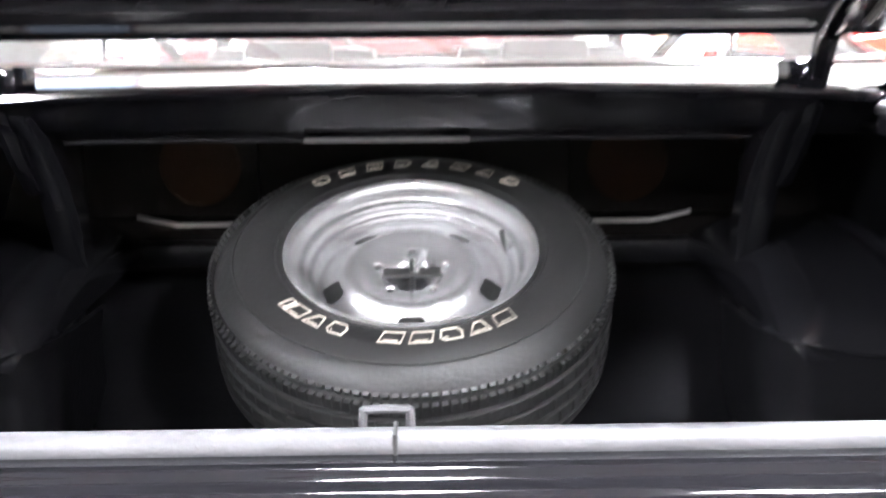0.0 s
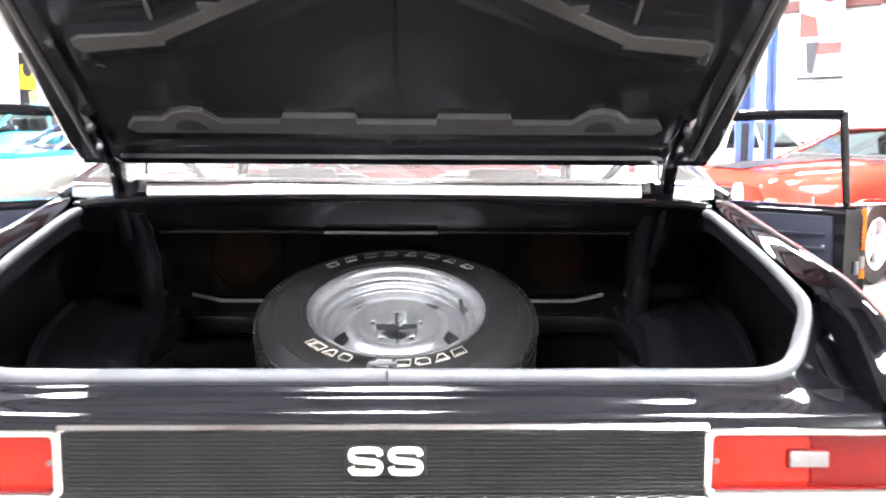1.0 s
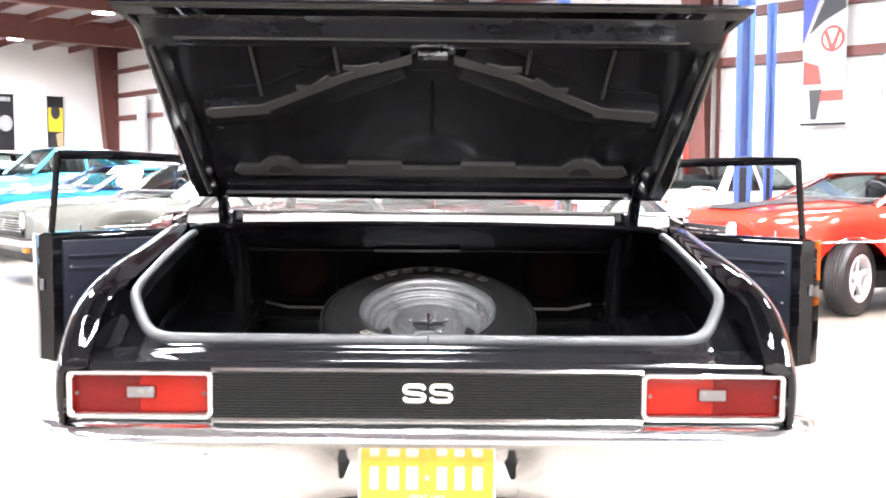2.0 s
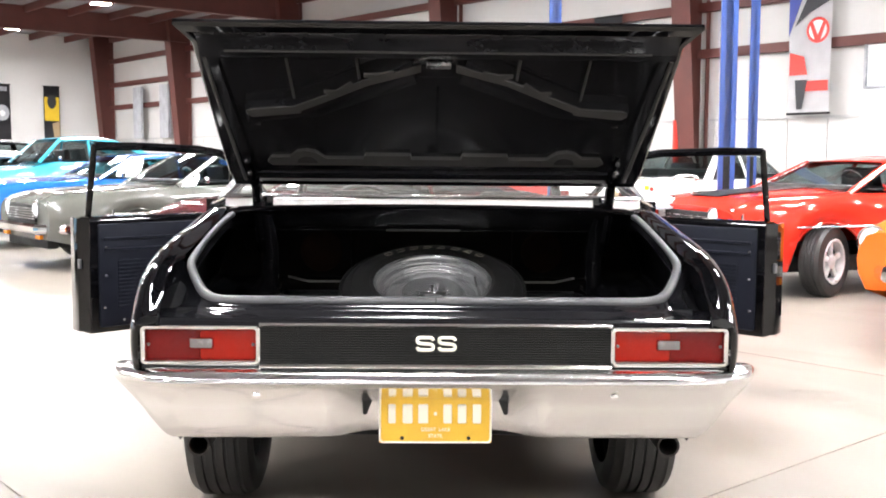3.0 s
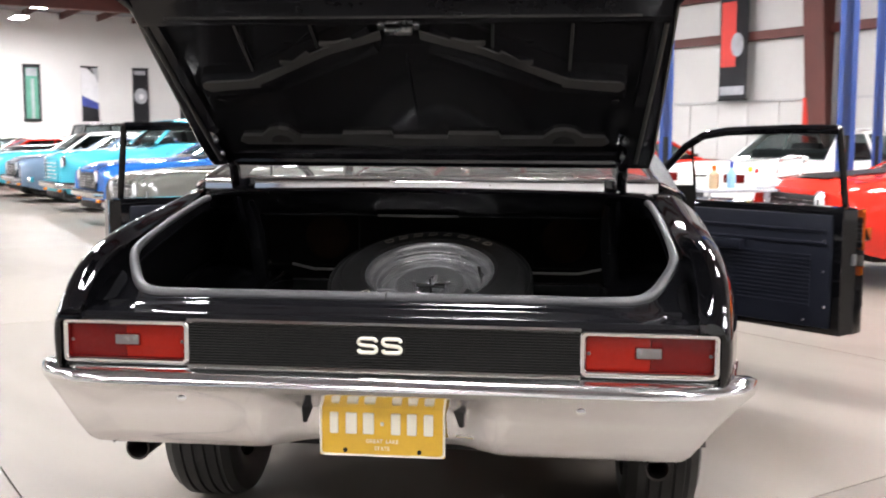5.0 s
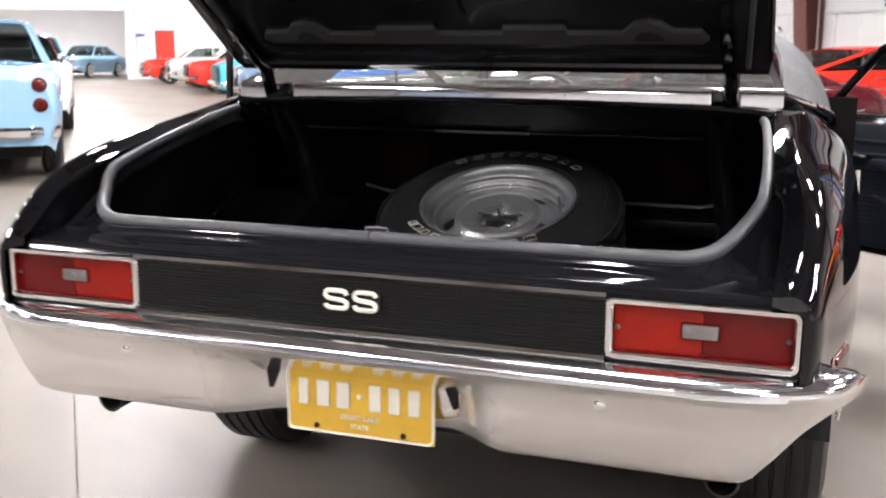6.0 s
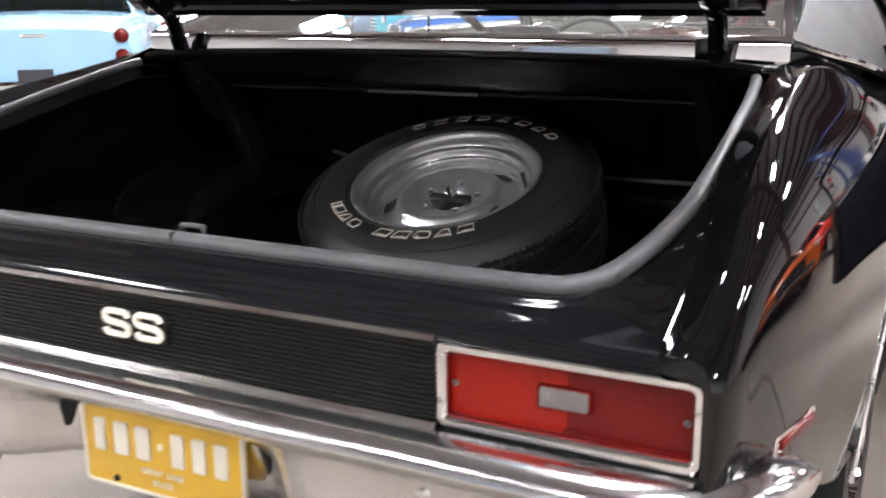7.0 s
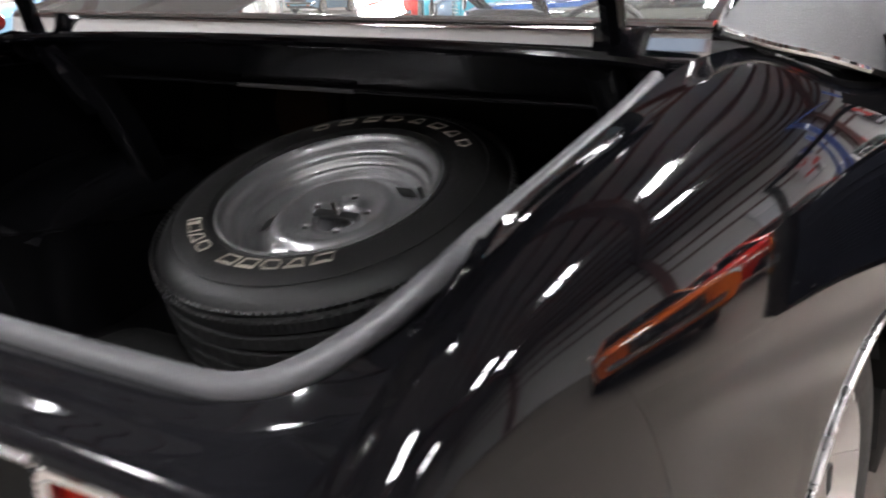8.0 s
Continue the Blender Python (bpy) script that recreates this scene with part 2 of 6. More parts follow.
def spline(pts, per=6, closed=False):
    """Catmull-Rom through points."""
    P = [Vector(p) for p in pts]
    n = len(P)
    out = []
    for i in range(n if closed else n - 1):
        p0 = P[(i - 1) % n] if closed or i > 0 else P[i]
        p1, p2 = P[i], P[(i + 1) % n]
        p3 = P[(i + 2) % n] if closed or i + 2 < n else p2
        for k in range(per):
            t = k / per
            out.append(0.5 * (2 * p1 + (p2 - p0) * t + (2 * p0 - 5 * p1 + 4 * p2 - p3) * t * t + (3 * p1 - p0 - 3 * p2 + p3) * t ** 3))
    if not closed:
        out.append(P[-1])
    return out


def lettering(body, height, depth, material, name, parent, m):
    """Words in the built-in font as one mesh."""
    cu = bpy.data.curves.new(name, "FONT")
    cu.body, cu.size, cu.extrude, cu.align_x, cu.align_y = body, height * 1.4, depth, "CENTER", "CENTER"
    tmp = bpy.data.objects.new(name, cu)
    scene.collection.objects.link(tmp)
    dg = bpy.context.evaluated_depsgraph_get()
    me = bpy.data.meshes.new_from_object(tmp.evaluated_get(dg))
    bpy.data.objects.remove(tmp)
    bpy.data.curves.remove(cu)
    me.name = name
    me.materials.clear()
    me.materials.append(material)
    ob = new(name, me)
    ob.parent = parent
    ob.matrix_basis = m
    return ob

# ---- hall ----
HALL = pose(0, 0, 0, 0, 0, 39.5)
XA, XB, YA, YB, TOP = 18.0, -22.0, -11.0, 46.0, 6.9
DX0, DX1, DTOP = -4.2, 2.25, 2.95


def structure(name, bm, material, label, category="", smooth=False):
    ob = part(name, bm, material, None, label, smooth)
    ob.matrix_world = HALL
    ob["kind"] = "structure"
    if category:
        ob["category"] = category
    return ob


floor = structure("floor", box(((XA + XB) / 2, (YA + YB) / 2, -0.112), (XA - XB, YB - YA, 0.2)), mat("joint_filler", (0.2, 0.17, 0.14), 0.8),
                  "cream polished concrete floor with dark saw-cut joints", "floor")
wall_right = structure("wall_east", box((XA + 0.1, (YA + YB) / 2, TOP / 2), (0.2, YB - YA, TOP)), WALL, "white metal liner panel wall with red-brown girts", "wall")
bm = bmesh.new()
add_box(bm, ((XA + DX1) / 2, YB + 0.1, TOP / 2), (XA - DX1, 0.2, TOP))
add_box(bm, ((DX0 + XB) / 2, YB + 0.1, TOP / 2), (DX0 - XB, 0.2, TOP))
add_box(bm, ((DX0 + DX1) / 2, YB + 0.1, (TOP + DTOP) / 2 + .6), (DX1 - DX0, 0.2, TOP - DTOP - 1.2))
structure("wall_north", bm, WALL_END, "plain white painted end wall with an open vehicle doorway", "wall")
# room behind the doorway
bm = bmesh.new()
add_box(bm, (-1, YB + 10.1, 2.3), (14, .2, 4.6))
add_box(bm, (-8.1, YB + 5.1, 2.3), (.2, 10, 4.6))
add_box(bm, (6.1, YB + 5.1, 2.3), (.2, 10, 4.6))
structure("wall_annex", bm, WALL_END, "white walls of the next room", "wall")
structure("ceiling_annex", box((-1, YB + 5.1, 4.7), (14.4, 10.2, .2)), WALL_END, "white ceiling of the next room", "ceiling")
structure("floor_annex", box((-1, YB + 5.1, -.1), (14.4, 10.2, .2)), FLOOR, "cream concrete floor of the next room", "floor")
structure("wall_west", box((XB - 0.1, (YA + YB) / 2, TOP / 2), (0.2, YB - YA, TOP)), WALL, "white metal liner panel wall", "wall")
# Unseen wall, set close for chrome to reflect; door inferred from bluish glints.
bm = bmesh.new()
add_box(bm, ((XA - 16.8) / 2, YA - 0.1, TOP / 2), (XA + 16.8, 0.2, TOP))
add_box(bm, ((-21.2 + XB) / 2, YA - 0.1, TOP / 2), (-21.2 - XB, 0.2, TOP))
add_box(bm, (-19, YA - 0.1, (TOP + 4.2) / 2), (4.4, 0.2, TOP - 4.2))
structure("wall_south", bm, WALL_END, "unseen white wall set close to brighten reflections, with an open vehicle door", "wall")
structure("ground_outside", box((-19, YA - 8.2, -.1), (26, 16, .2)), mat("yard_concrete", (.3, .29, .27), .8, vary=.2, scale=.5), "pale concrete yard outside the door", "ground")
for sx in (-21.2, -16.8):
    structure("door_trim", box((sx, YA + .03, 2.15), (.16, .06, 4.3), bevel=.01), OXIDE, "red-brown steel door jamb", "trim")
ceiling = structure("ceiling", box(((XA + XB) / 2, (YA + YB) / 2, TOP + 0.1), (XA - XB + 0.4, YB - YA + 0.4, 0.2)), ROOF, "pale insulated roof between dark purlins", "ceiling")

# liner panel ribs on the near part of the east wall
rib = bmesh.new()
add_box(rib, (0, 0, 1.06), (0.03, 0.05, 2.12), bevel=0.008)
rib_me = None
for i in range(70):
    y = 46 - 0.25 - i * 0.9
    if rib_me is None:
        ob = part("panel_rib", rib, WALL, wall_right)
        rib_me = ob.data
    else:
        ob = new("panel_rib", rib_me)
        ob.parent = wall_right
    ob.matrix_parent_inverse = Matrix()
    ob.location = (XA - 0.014, y, 0)

# girts along the east wall, and the flashing line over the liner
for z, s in ((3.63, 0.2), (4.66, 0.2), (5.75, 0.2)):
    structure("girt", box((XA - 0.09, (YA + YB) / 2, z), (0.17, YB - YA, s)), OXIDE, "red-brown steel girt along the wall", "girt")
structure("trim", box((XA - 0.03, (YA + YB) / 2, 2.15), (0.06, YB - YA, 0.05)), mat("grey_flashing", (0.45, 0.45, 0.45), 0.5), "grey metal flashing strip", "trim")


def column(y, x):
    """A tapered frame column: slim at the floor, deep at the eaves."""
    bm = bmesh.new()
    w0, w1 = .36, .95
    for sgn in (-1, 1):
        rings = [[(XA - .04, y + sgn * .24 - .012, z), (XA - .04 - w, y + sgn * .24 - .012, z), (XA - .04 - w, y + sgn * .24 + .012, z), (XA - .04, y + sgn * .24 + .012, z)] for z, w in ((0, .12), (TOP, .12))]
        quads(bm, rings, True, cap=True)
    rings = [[(XA - .04, y - .02, z), (XA - .04 - w, y - .02, z), (XA - .04 - w, y + .02, z), (XA - .04, y + .02, z)] for z, w in ((0, w0), (TOP, w1))]
    quads(bm, rings, True, cap=True)
    rings = [[(XA - .02 - w, y - .25, z), (XA - .06 - w, y - .25, z), (XA - .06 - w, y + .25, z), (XA - .02 - w, y + .25, z)] for z, w in ((0, w0), (TOP, w1))]
    quads(bm, rings, True, cap=True)
    return structure("steel_column", bm, OXIDE, "red-oxide painted tapered steel column", "column")


BAYS = [-13.1 + 8.35 * i for i in range(8)]
for y in [b for b in BAYS if b > YA]:
    column(min(y, 44.7), XA - 0.42)
    if y > 45:
        continue
    bm = bmesh.new()
    add_box(bm, ((XA + XB) / 2, y, TOP - 0.45), (XA - XB, 0.03, 0.85))
    add_box(bm, ((XA + XB) / 2, y, TOP - 0.89), (XA - XB, 0.3, 0.025))
    structure("roof_beam", bm, OXIDE, "red-oxide painted steel roof beam", "beam")
for x in [XB + 1.5 + 1.6 * i for i in range(25)]:
    structure("purlin", box((x, (YA + YB) / 2, TOP - 0.14), (0.1, YB - YA, 0.27)), OXIDE, "red-brown roof purlin", "purlin")


def high_bay(x, y):
    t = thing("ceiling_light", HALL @ pose(x, y, TOP - 0.75), "white rectangular high bay light, lit", "light", "ceiling lights")
    bm = bmesh.new()
    add_box(bm, (0, 0, 0.05), (0.62, 1.22, 0.08), bevel=0.015)
    for sx in (-0.25, 0.25):
        add_tube(bm, [(sx, 0, 0.08), (sx, 0, 0.7)], 0.006, 6)
    part("housing", bm, WALL, t)
    for sy in (-.33, .33):
        part("diffuser", box((0, sy, 0.004), (0.5, 0.5, 0.012)), GLOW, t, "glowing white diffuser", False)
    return t


first = None
for x in (11.5, 7.4, 0.2, -8.6, -15.5):
    for y in [29.7 - 41.5 + (8.3 if x > 11 or x < -10 else 4.15) * i for i in range(7 if x > 11 or x < -10 else 14)]:
        if y < YA + 1:
            continue
        if first is None:
            first = high_bay(x, y)
        else:
            copy_thing(first, HALL @ pose(x, y, TOP - 0.75))


# Two unseen lamps added to brighten the next room.
for x in (-2.5, 1.2):
    copy_thing(first, HALL @ pose(x, YB + 4.5, 4.5))


def banner(hm, w, h, patches, label, base):
    """A hanging printed banner: cloth, hems and flat printed shapes."""
    t = thing("banner", HALL @ hm, label, "banner", "wall banners")
    bm = bmesh.new()
    nx, nz = 6, 12
    rings = [[((i / nx - 0.5) * w, 0.012 * math.sin(i * 1.7 + j * 0.4), j / nz * h) for i in range(nx + 1)] for j in range(nz + 1)]
    quads(bm, rings)
    bmesh.ops.solidify(bm, geom=bm.faces[:], thickness=0.004)
    part("cloth", bm, base, t)
    part("hem_bar", box((0, 0, -0.01), (w * 1.04, 0.03, 0.05), bevel=0.008), DARK, t)
    part("hem_bar", box((0, 0, h + 0.01), (w * 1.04, 0.03, 0.05), bevel=0.008), DARK, t)
    for k, (pts, m) in enumerate(patches):
        b2 = bmesh.new()
        vs = [b2.verts.new((x * w, -0.024 - 0.004 * k, z * h)) for x, z in pts]
        b2.faces.new(vs)
        r = bmesh.ops.extrude_face_region(b2, geom=b2.faces[:])
        bmesh.ops.translate(b2, vec=(0, 0.003, 0), verts=[v for v in r["geom"] if isinstance(v, bmesh.types.BMVert)])
        part("print", b2, m, t, smooth=False)
    return t


def ring_pts(cx, cz, r, asp, n=20):
    return [(cx + r * math.cos(2 * math.pi * k / n), cz + r * asp * math.sin(2 * math.pi * k / n)) for k in range(n)]


def rect_pts(x0, z0, x1, z1):
    return [(x0, z0), (x1, z0), (x1, z1), (x0, z1)]


B_DARK = mat("banner_black", (0.03, 0.03, 0.035), 0.6, vary=0.3, scale=2)
B_WHITE = mat("banner_white", (0.72, 0.72, 0.74), 0.6)
B_BLUE = mat("banner_blue", (0.05, 0.07, 0.3), 0.6, vary=0.4, scale=2)
B_YELLOW = mat("banner_yellow", (0.75, 0.52, 0.03), 0.6)
B_GREY = mat("banner_grey", (0.38, 0.39, 0.42), 0.6, vary=0.3, scale=3)
B_GREEN = mat("banner_green", (0.1, 0.3, 0.22), 0.6, vary=0.3, scale=2)
B_RED = mat("banner_red", (0.62, 0.05, 0.04), 0.6)
B_TAN = mat("banner_tan", (0.45, 0.33, 0.2), 0.6)

# banners on the end wall face down the hall
banner(pose(15.55, YB - 0.12, 2.15), 0.74, 2.42, [(rect_pts(-.45, .35, .45, .8), B_YELLOW), (ring_pts(0, .72, .28, .5), B_DARK), ([(-.45, .02), (.1, .02), (.15, .25), (-.3, .28)], B_DARK), ([(.1, .02), (.45, .02), (.45, .35), (0, .3)], B_TAN)],
       "tall black and yellow printed banner hanging on the wall", B_DARK)
banner(pose(13.33, YB - 0.12, 2.15), 0.74, 2.42, [(ring_pts(0, .48, .42, .35), B_GREY), (ring_pts(.02, .47, .16, .35), B_WHITE), (rect_pts(-.4, .88, .3, .96), B_GREY)],
       "tall black printed banner with a grey disc", B_DARK)
banner(pose(11.02, YB - 0.12, 2.15), 0.74, 2.42, [([(-.5, .45), (.5, .33), (.5, .8), (-.2, .98), (-.5, .98)], B_WHITE), ([(-.5, .28), (.5, .22), (.5, .33), (-.5, .47)], B_BLUE), ([(.1, .98), (.5, .98), (.5, .7)], B_GREY)],
       "tall dark blue and white printed banner", B_DARK)
banner(pose(8.53, YB - 0.12, 2.15), 0.74, 2.42, [(rect_pts(-.35, .03, .35, .95), B_GREEN), (rect_pts(-.3, .8, .3, .94), B_GREY), (rect_pts(-.05, .03, .12, .75), B_GREY)],
       "tall green printed banner hanging on the wall", B_DARK)
banner(pose(6.27, YB - 0.12, 2.15), 0.74, 2.42, [([(-.42, .1), (.42, .1), (.4, .62), (.28, .8), (-.1, .86), (-.36, .7)], mat("faded_blue_print", (.13, .15, .24), .6, vary=.5, scale=4)), (ring_pts(-.05, .55, .22, .4), B_GREY), (rect_pts(-.2, .9, .3, .96), B_GREY), (rect_pts(-.4, .02, .4, .07), B_GREY)],
       "tall white printed banner with a dark blue picture", B_WHITE)
# banners on the east wall
banner(pose(XA - 0.3, 9.11, 2.22, 0, 0, -90), .93, 2.6, [([(-.5, .6), (-.1, .98), (-.5, .98)], B_BLUE), ([(-.35, .68), (.05, .98), (.45, .98), (.48, .86), (0, .78)], B_DARK), (ring_pts(.2, .64, .27, .37), B_RED), (ring_pts(.2, .64, .21, .37), B_WHITE), ([(0, .7), (.06, .72), (.2, .6), (.34, .72), (.4, .7), (.24, .54), (.16, .54)], B_RED), ([(-.45, .48), (-.1, .44), (-.02, .3), (-.45, .3)], B_RED), (rect_pts(-.15, .17, .48, .25), B_RED), ([(-.3, .26), (0, .26), (-.12, .03), (-.25, .03)], B_DARK)],
       "tall white, blue and red printed vehicle banner", B_WHITE)
banner(pose(XA - 0.3, 17.25, 2.25, 0, 0, -90), .85, 2.5, [(rect_pts(-.45, .3, .45, .97), B_GREY), ([(-.3, .4), (.1, .32), (.35, .6), (.1, .9), (-.2, .8)], B_DARK), (rect_pts(-.4, .06, .2, .1), B_GREY)],
       "tall dark grey printed banner", B_DARK)

banner(pose(XA - 0.3, 14.45, 2.2, 0, 0, -90), .85, 2.5, [(rect_pts(-.42, .3, .1, .9), B_RED), (rect_pts(-.42, .04, .42, .12), B_GREY), (ring_pts(.15, .5, .22, .5), B_GREY)],
       "tall dark printed banner with a red figure", B_DARK)

# two-post lift, blue
def lift_post(x, y, h, a, k=1.0):
    t = thing("lift_post", Matrix.Translation((x, y, 0)) @ pose(0, 0, 0, 0, 0, a), "tall blue steel vehicle lift post", "lift", "lift posts")
    part("post", skin([[(x * k, y * k, z) for x, y in ((-.095, -.07), (-.04, -.07), (-.04, -.05), (-.075, -.05), (-.075, .05), (.075, .05), (.075, -.05), (.04, -.05), (.04, -.07), (.095, -.07), (.095, .07), (-.095, .07))] for z in (0, h * .5, h)], True, cap=True), BLUE_STEEL, t, angle=20)
    part("carriage", box((0, .0, 1.0), (.14 * k, .09 * k, .6), bevel=.01), DARK, t)
    part("pad_arm", box((.0, -.35, .16), (.09, .6, .07), bevel=.01), BLUE_STEEL, t)
    part("base_plate", box((0, 0, 0.01), (0.5, 0.5, 0.02), bevel=0.004), BLUE_STEEL, t)
    return t


lift_post(3.56, 9.4, 4.0, -12)
lift_post(4.3, 10.75, 3.35, -14, .62)
lift_post(2.05, 13.6, 4.0, -5)
tb = thing("lift_crossbar", Matrix.Translation((3.52, 9.35, 3.85)), "blue steel overhead lift beam", "lift")
part("beam", tube([(0, 0, 0), (-.8, 4.2, 0.05)], 0.07, 8), BLUE_STEEL, tb)

# red door, raised vehicle door and pillar on the end wall
dr = structure("door_1", box((3.92, YB - 0.05, 1.02), (.72, 0.06, 2.04), bevel=0.01), SIGNAL_RED, "red painted steel door", "door")
part("door_handle", tube([(3.65, YB - 0.1, 1.0), (3.65, YB - 0.14, 1.0), (3.77, YB - 0.14, 1.0)], 0.012, 8), CHROME, dr)
part("door_frame", box((3.92, YB - 0.012, 1.05), (.84, 0.02, 2.12)), OXIDE, dr)
rd = structure("door_2", box(((DX0 + DX1) / 2, YB - .03, 4.0), (DX1 - DX0, .04, 2.1)), B_GREY, "raised grey sectional overhead door", "door")
for i in range(4):
    part("door_section", box(((DX0 + DX1) / 2, YB - .07, 3.2 + i * .52), (DX1 - DX0 - .05, .05, .5), bevel=.008), B_WHITE, rd)
structure("pillar", box((2.42, YB - 0.2, 2.6), (0.34, 0.4, 5.2), bevel=0.01), WALL_END, "white boxed wall pillar", "pillar")
sg = thing("wall_sign", HALL @ pose(2.88, YB - .03, 1.9), "small blue and white wall sign", "sign")
part("sign_board", box((0, 0, 0), (.42, .02, .2), bevel=.005), B_WHITE, sg)
part("sign_band", box((0, -.013, 0), (.38, .006, .12)), B_BLUE, sg)
structure("wainscot", box(((XA + 4.4) / 2, YB - .015, .5), (XA - 4.4, .03, 1.0)), mat("grey_wainscot", (.42, .44, .48), .6), "grey painted lower band of the wall", "trim")

# wall windows
def wall_window(y, n):
    w = structure("window_%d" % n, box((XA - 0.05, y, 3.15), (0.1, .66, .9)), mat("frosted_panel_%d" % n, (0.7, 0.72, 0.73), 0.3), "grey-framed high wall window", "window")
    for s in (-1, 1):
        part("window_frame", box((XA - 0.12, y + s * 0.35, 3.15), (0.08, 0.05, 0.95), bevel=0.01), B_GREY, w)
        part("window_frame", box((XA - 0.12, y, 3.15 + s * 0.46), (0.08, .7, 0.05), bevel=0.01), B_GREY, w)
    return w


wall_window(8.0 - .35, 1)
structure("wall_panel", box((XA - .2, 7.65, 2.0), (.1, .72, 1.3), bevel=.01), mat("pale_grey_cabinet", (.55, .57, .6), .4), "pale grey wall cabinet", "cabinet")
structure("red_pipe", tube([(XA - .55, 12.2, 0), (XA - .55, 12.2, 2.15)], .07, 10), SIGNAL_RED, "red standpipe beside the column", "pipe")
for i, y in enumerate((38.55, 41.2)):
    bm = box((XA - 0.35, y, 3.28), (0.12, 0.8, 2.25), bevel=0.01)
    structure("wall_post", bm, B_GREY, "grey boxed post on the wall", "post")

# ---- black coupe with its boot open ----
# the car leans a little to its right on its springs
LEAN = pose(-.0048, 0, 0, 0, .37, 0)
coupe = thing("coupe_car", LEAN, "glossy black vintage coupe with boot lid and both doors open", "car")

INNER = [(0, .735, .836), (.01, .735, .842), (.05, .738, .868), (.1, .741, .902), (.16, .742, .938), (.22, .735, .962), (.28, .718, .975), (.45, .712, 1.01), (.62, .705, 1.043), (.73, .698, 1.066), (.8, .70, 1.082), (.9, .745, 1.098), (1.1, .765, 1.06), (1.4, .78, 1.02), (2, .79, .985), (3.3, .79, .96), (4.2, .76, .93), (4.62, .72, .86)]
PEAK = [(0, .772, .836), (.01, .774, .846), (.04, .781, .876), (.1, .786, .925), (.2, .784, .978), (.34, .776, 1.014), (.6, .772, 1.048), (.9, .785, 1.074), (1.3, .815, 1.036), (2, .835, .99), (3.3, .84, .965), (4.2, .82, .93), (4.62, .78, .86)]
WIDE = [(0, .808, .77), (.03, .815, .768), (.07, .824, .765), (.13, .838, .76), (.25, .862, .755), (.45, .885, .75), (.8, .903, .745), (1.2, .913, .74), (2, .918, .73), (3.3, .915, .72), (4.2, .90, .70), (4.62, .83, .68)]
LOW = [(0, .798, .68), (.06, .815, .665), (.15, .835, .655), (.25, .85, .61), (.4, .86, .53), (.7, .868, .42), (1.6, .87, .26), (3.2, .87, .26), (4.4, .84, .30), (4.62, .8, .36)]
AXLES = (1.12, 3.93)


def row(table, y):
    return smooth_curve([(k, a) for k, a, b in table], y), smooth_curve([(k, b) for k, a, b in table], y)


def side_profile(y, sgn):
    ix, iz = row(INNER, y)
    px, pz = row(PEAK, y)
    wx, wz = row(WIDE, y)
    lx, lz = row(LOW, y)
    for ya in AXLES:
        d = abs(y - ya)
        if d < 0.37:
            lz = max(lz, 0.335 + math.sqrt(0.37 ** 2 - d * d) * 0.95)
            lx = lerp(wx, lx, max(0, (wz - lz) / (wz - 0.26)) ** 1.3)
    if y < .035:
        round_in = .014 * (1 - math.sqrt(max(0, 1 - (1 - y / .035) ** 2)))
        wx, lx = wx - round_in, lx - round_in

    def flank(t):
        # rounder towards the shoulder, almost upright at the widest line
        u = 1 - t
        return wx - (wx - px) * (.4 * u * u + .6 * u ** 5), lerp(pz, wz, t)
    pts = [(ix, y, iz), (lerp(ix, px, .3), y, lerp(iz, pz, .3) - 0.003)]
    ax, az = lerp(ix, px, .55), lerp(iz, pz, .55)
    bx, bz = flank(.14)
    for u in (0, .2, .4, .6, .8, 1):
        pts.append(((1 - u) ** 2 * ax + 2 * u * (1 - u) * px + u * u * bx, y, (1 - u) ** 2 * az + 2 * u * (1 - u) * pz + u * u * bz))
    for t in (.18, .22, .27, .32, .38, .44, .5, .57, .65, .74, .87, 1):
        fx, fz = flank(t)
        pts.append((fx, y, fz))
    lz = min(lz, wz - 0.02)
    for t in (.2, .4, .6, .8, 1):
        pts.append((lerp(wx, lx, t ** 2.2), y, lerp(wz, lz, t)))
    pts.append((lx - 0.03, y, lz + 0.004))
    # the rear edge leans back towards the lamp
    lean = .011 * max(0, 1 - y / .09) ** 1.5
    return [(sgn * x, yy - lean * min(1, max(0, (.852 - z) / .045)), z) for x, yy, z in pts]


def stations(y0, y1, step):
    n = max(2, int((y1 - y0) / step))
    return [lerp(y0, y1, i / n) for i in range(n + 1)]


